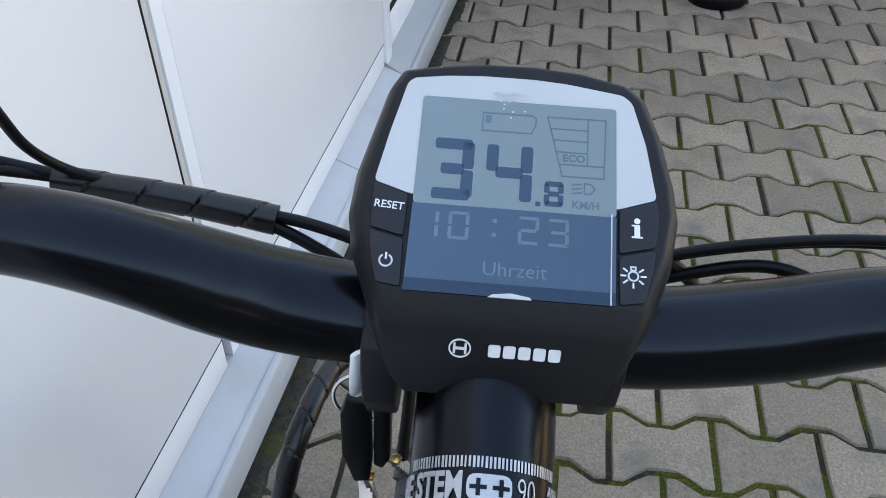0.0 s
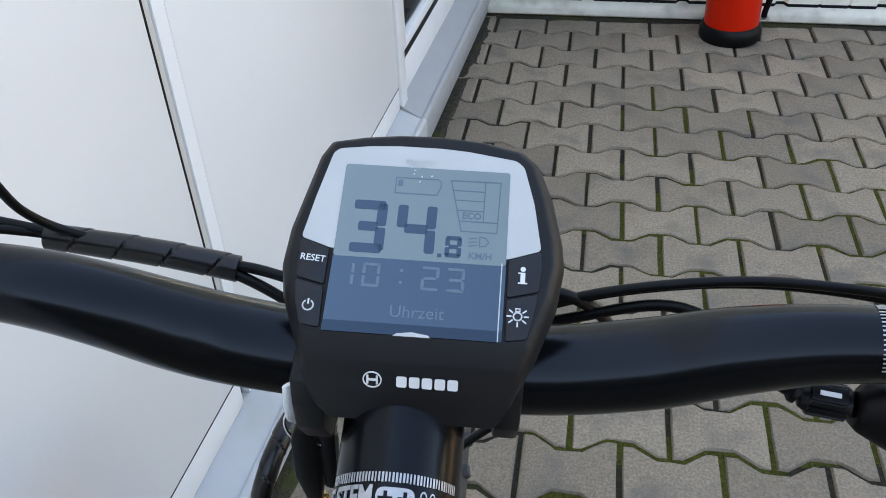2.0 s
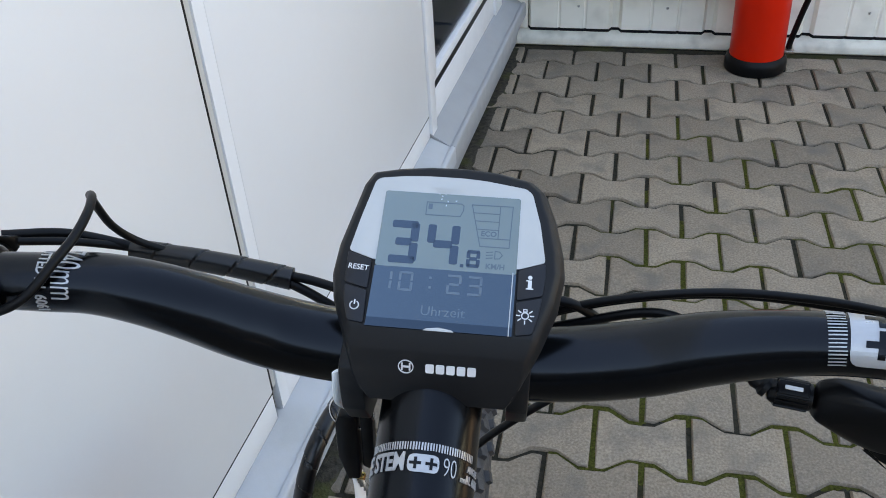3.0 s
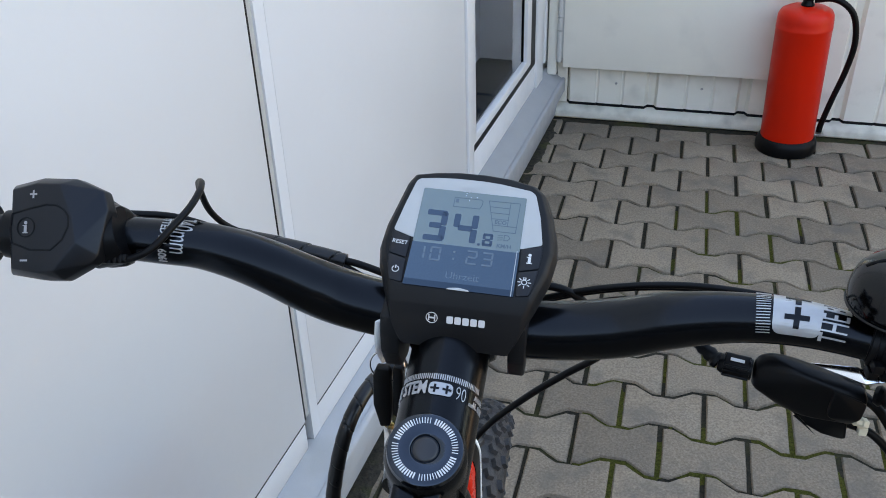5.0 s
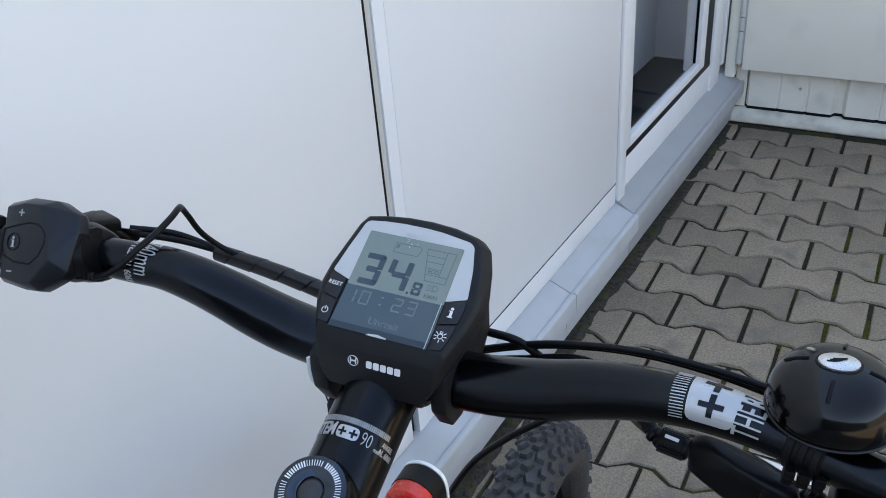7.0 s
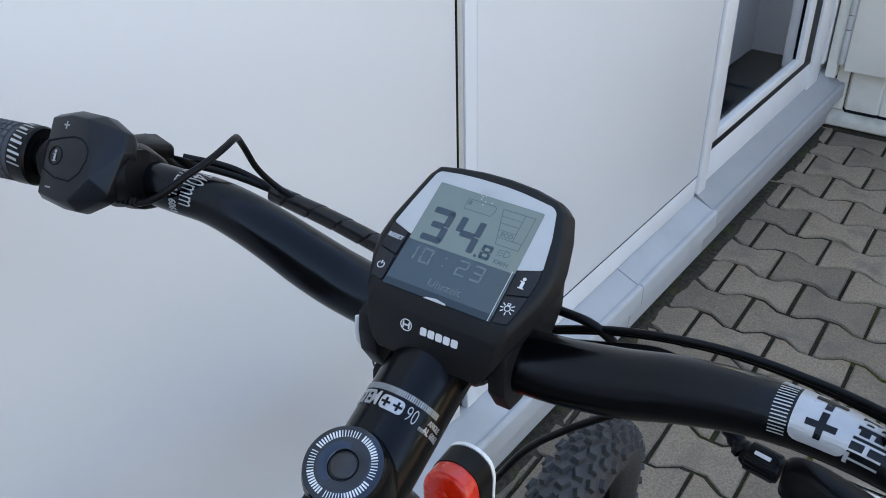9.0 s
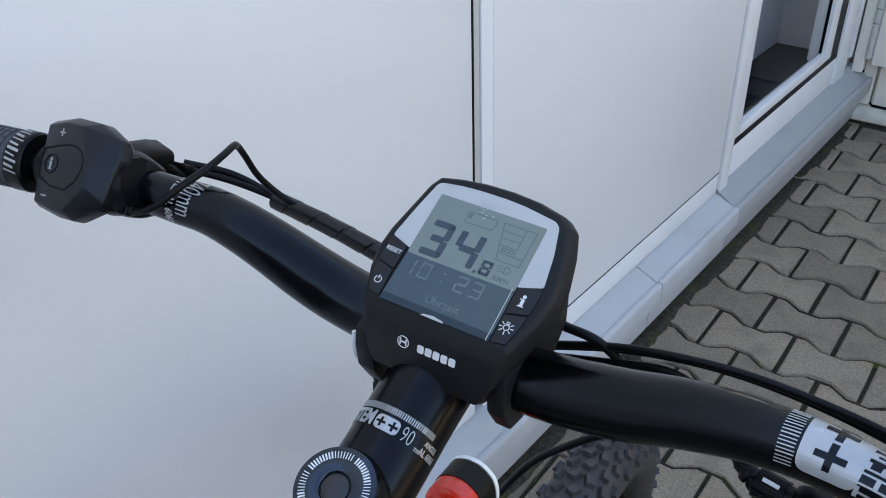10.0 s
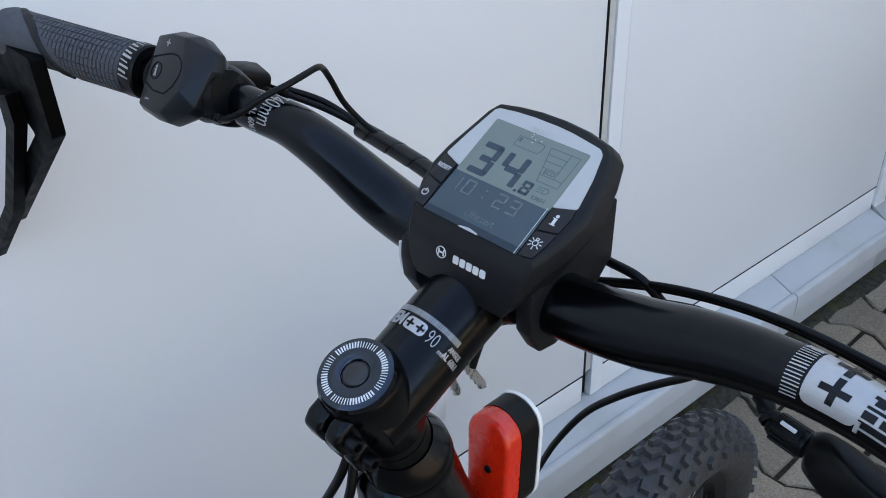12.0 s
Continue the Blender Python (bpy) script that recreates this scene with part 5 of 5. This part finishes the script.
def build_mirror():
    mir = thing("bar_end_mirror", BIKE @ Matrix.Translation((-0.382, -0.060, 0.0)), "black angular bar-end mirror hung below the grip", "mirror")
    flip = Matrix.Translation((0, -0.015, 0)) @ Matrix.Rotation(radians(90), 4, "X")
    arm = [(-0.060, 0.032), (0.014, 0.046), (0.0512, 0.0445), (0.0531, -0.0132), (-0.090, -0.1475), (-0.098, -0.141), (-0.0351, -0.0722), (0.0238, -0.0200), (-0.0019, 0.0010), (-0.060, 0.004)]
    part("arm", moved(slab(rounded(arm, 0.003, 3), -0.009, 0.0015), flip), MATT_BLACK, mir, "black angular mirror arm")
    outer = [(-0.090, 0.004), (-0.0009, 0.0075), (0.0183, 0.0122), (0.0190, -0.0106), (-0.0487, -0.1158), (-0.1409, -0.204), (-0.190, -0.204), (-0.190, 0.0)]
    inner = [(-0.085, -0.006), (-0.0064, -0.0008), (0.0021, 0.0011), (0.0, -0.0194), (-0.0615, -0.1114), (-0.1107, -0.1584), (-0.180, -0.190), (-0.180, -0.010)]
    bm = bmesh.new()
    rings = [[bm.verts.new((x, y, z)) for x, y in line] for line, z in ((outer, 0.002), (outer, 0.012), (inner, 0.012), (inner, 0.002))]
    for a, b in zip(rings, rings[1:] + rings[:1]):
        for j in range(len(a)):
            bm.faces.new((a[j], a[(j + 1) % len(a)], b[(j + 1) % len(a)], b[j]))
    part("frame", moved(bm, flip), MATT_BLACK, mir, "black angular mirror frame")
    part("mirror_glass", moved(slab(inner, 0.003, 0.008), flip), CHROME, mir, "mirror glass")
    part("stalk", tube([(0.0, -0.014, 0.055), (0.004, -0.008, 0.030), (0.02, -0.004, 0.028)], 0.007, 14, 6), MATT_BLACK, mir)
    return mir


build_mirror()


def build_extinguisher():
    ext = thing("fire_extinguisher", Matrix.Translation((0.786, 0.990, 0.004)) @ Matrix.Rotation(radians(-1.4), 4, "Y"), "red fire extinguisher with a black foot ring on the pavers", "fire extinguisher")
    part("cylinder", lathe([(0, 0.045), (0.096, 0.045), (0.0985, 0.055), (0.0985, 0.480), (0.0995, 0.482), (0.0995, 0.490), (0.0985, 0.492), (0.0985, 0.512), (0.0965, 0.532), (0.088, 0.547), (0.070, 0.556), (0.045, 0.560), (0.030, 0.562), (0, 0.562)], 56), RED_PAINT, ext, "red painted cylinder")
    part("foot_ring", lathe([(0.09, 0), (0.110, 0), (0.114, 0.008), (0.113, 0.034), (0.107, 0.052), (0.0990, 0.058), (0.09, 0.05)], 56), RUBBER, ext, "black plastic foot ring")
    part("valve", lathe([(0.034, 0.552), (0.034, 0.560), (0.022, 0.562), (0.024, 0.566), (0.018, 0.576), (0.018, 0.610), (0, 0.612)], 28), PLASTIC_DARK, ext, "black valve")
    part("handle", merge(hull([(x, y, z) for x in (-0.012, 0.012) for y, z in ((-0.03, 0.585), (-0.03, 0.60), (0.10, 0.600), (0.10, 0.612))], 0.003), hull([(x, y, z) for x in (-0.012, 0.012) for y, z in ((-0.03, 0.612), (-0.03, 0.622), (0.11, 0.640), (0.11, 0.650))], 0.003)), PLASTIC_DARK, ext, "black handle")
    part("hose", tube([(0.02, -0.01, 0.585), (0.09, -0.02, 0.590), (0.155, -0.015, 0.54), (0.180, -0.01, 0.44), (0.170, 0.0, 0.33), (0.140, 0.01, 0.20), (0.118, 0.01, 0.10), (0.115, 0.01, 0.066)], 0.011, 14, 8), RUBBER, ext, "black rubber hose")
    part("clip", box((0.095, -0.02, 0.062), (0.132, 0.03, 0.072), 0.002), STEEL, ext)
    return ext


build_extinguisher()


# ---------------------------------------------------------------- pavers
def stone_mesh(k):
    """One bone-shaped interlocking paver, its centre at the origin."""
    rng = random.Random(100 + k)
    hx, gap = 0.0945, 0.0058
    prof = [(-hx, 0.0), (-0.074, 0.0), (-0.028, 1.0), (0.028, 1.0), (0.074, 0.0), (hx, 0.0)]
    wide, waist = 0.0882 - gap, 0.0562 - gap
    up = [(x, wide + (waist - wide) * w + rng.uniform(-0.0012, 0.0012)) for x, w in prof]
    out = up[::-1] + [(x, -y) for x, y in up]
    worn = []
    for (ax, ay), (bx, by) in zip(out, out[1:] + out[:1]):
        worn += [(ax, ay), ((ax + bx) / 2 + rng.uniform(-0.0014, 0.0014), (ay + by) / 2 + rng.uniform(-0.0014, 0.0014))]
    out = worn
    me = bpy.data.meshes.new("paver")
    n = len(out)
    low = [(x, y, -0.03) for x, y in out]
    mid = [(x, y, -0.0045) for x, y in out]
    top = [(x * 0.966, y * 0.945, rng.uniform(-0.0011, 0.0007)) for x, y in out]
    faces = [(a + j, a + (j + 1) % n, a + n + (j + 1) % n, a + n + j) for a in (0, n) for j in range(n)] + [tuple(range(2 * n, 3 * n))]
    me.from_pydata(low + mid + top, [], faces)
    me.materials.append(PAVER)
    me.shade_smooth()
    me.set_sharp_from_angle(angle=radians(50))
    return me


STONES = [stone_mesh(k) for k in range(9)]
PITCH = 0.1445
LAY = Matrix.Rotation(radians(0.5), 4, "Z") @ Matrix.Translation((0.0034, 0.0380, 0))


def lay_pavers():
    rng = random.Random(5)
    rest = bmesh.new()
    for row in range(-8, 36):
        for col in range(-3, 27):
            x, y, _ = LAY @ Vector((0.2 * col + 0.1 + (0.1 if row % 2 else 0.0), -PITCH * row, 0))
            edge = WALL.inverted() @ Vector((x, y, 0))
            if edge.x < -0.10 or y > 1.2:
                continue
            m = Matrix.Translation((x + rng.uniform(-0.0015, 0.0015), y + rng.uniform(-0.0015, 0.0015), rng.uniform(-0.004, 0.0015))) @ Euler((rng.uniform(-0.014, 0.014), rng.uniform(-0.012, 0.012), radians(0.5) + rng.uniform(-0.008, 0.008))).to_matrix().to_4x4()
            me = STONES[rng.randrange(len(STONES))]
            if x < 1.75 and y > -2.35 and (x < 1.35 or y > -1.2):
                ob = new("paver", me)
                ob.parent = PAVEMENT
                ob.matrix_world = m
            else:
                old = len(rest.verts)
                rest.from_mesh(me)
                rest.verts.ensure_lookup_table()
                for v in rest.verts[old:]:
                    v.co = m @ v.co
    tagged(part("pavers_beyond", rest, PAVER, PAVEMENT), kind="stuff")


lay_pavers()


def lay_dirt():
    """Loose dirt and moss between the sill and the pavers."""
    rng = random.Random(21)
    bm = bmesh.new()
    rows = []
    for k in range(221):
        y = -3.2 + 5.5 * k / 220
        w = 0.092 + 0.020 * noise.noise((y * 5, 0, 3)) + 0.008 * noise.noise((y * 21, 0, 5))
        rows.append([bm.verts.new(WALL @ Vector((x, y, z + 0.002 * noise.noise((x * 80, y * 80, 1))))) for x, z in ((0.02, 0.003), (0.055, 0.003), (w - 0.018, 0.0005), (w, -0.010))])
    for r, s in zip(rows, rows[1:]):
        for j in range(3):
            bm.faces.new((r[j], r[j + 1], s[j + 1], s[j]))
    tagged(part("dirt", bm, DIRT), "dark dirt and moss along the foot of the sill", "dirt", kind="stuff")
    # a second, dark strip with a ragged edge along the plinth
    bm = bmesh.new()
    rows = []
    for k in range(161):
        x = -0.2 + 2.6 * k / 160
        w = 0.032 + 0.014 * noise.noise((x * 7, 2, 3)) + 0.006 * noise.noise((x * 31, 4, 5))
        rows.append([bm.verts.new((x, 1.125 - d, z + 0.002 * noise.noise((x * 80, d * 80, 1)))) for d, z in ((0.0, 0.005), (w * 0.6, 0.004), (w, -0.008))])
    for r, q in zip(rows, rows[1:]):
        for j in range(2):
            bm.faces.new((r[j], r[j + 1], q[j + 1], q[j]))
    tagged(part("dirt", bm, SOIL), "dark ragged strip along the foot of the plinth", "dirt", kind="stuff")


lay_dirt()


def grow_moss():
    """Low cushions of moss in the joints of the open yard."""
    bm = bmesh.new()
    nx, ny = 200, 300
    grid = []
    for i in range(nx + 1):
        row = []
        for j in range(ny + 1):
            x, y = 0.22 + 1.7 * i / nx, -2.35 + 2.9 * j / ny
            patch = noise.noise((x * 2.6, y * 2.6, 7)) * 0.8 + noise.noise((x * 9, y * 9, 2)) * 0.5 - 0.22 * max(0.0, y + 1.0)
            row.append(bm.verts.new((x, y, -0.0095 + 0.0055 * max(-1.0, min(0.75, patch * 2.2 + 0.52)) + 0.0012 * noise.noise((x * 140, y * 140, 4)))))
        grid.append(row)
    for a, b in zip(grid, grid[1:]):
        for j in range(ny):
            bm.faces.new((a[j], b[j], b[j + 1], a[j + 1]))
    tagged(part("moss", bm, MOSS), "olive green moss in the paver joints", "moss", kind="stuff")


grow_moss()
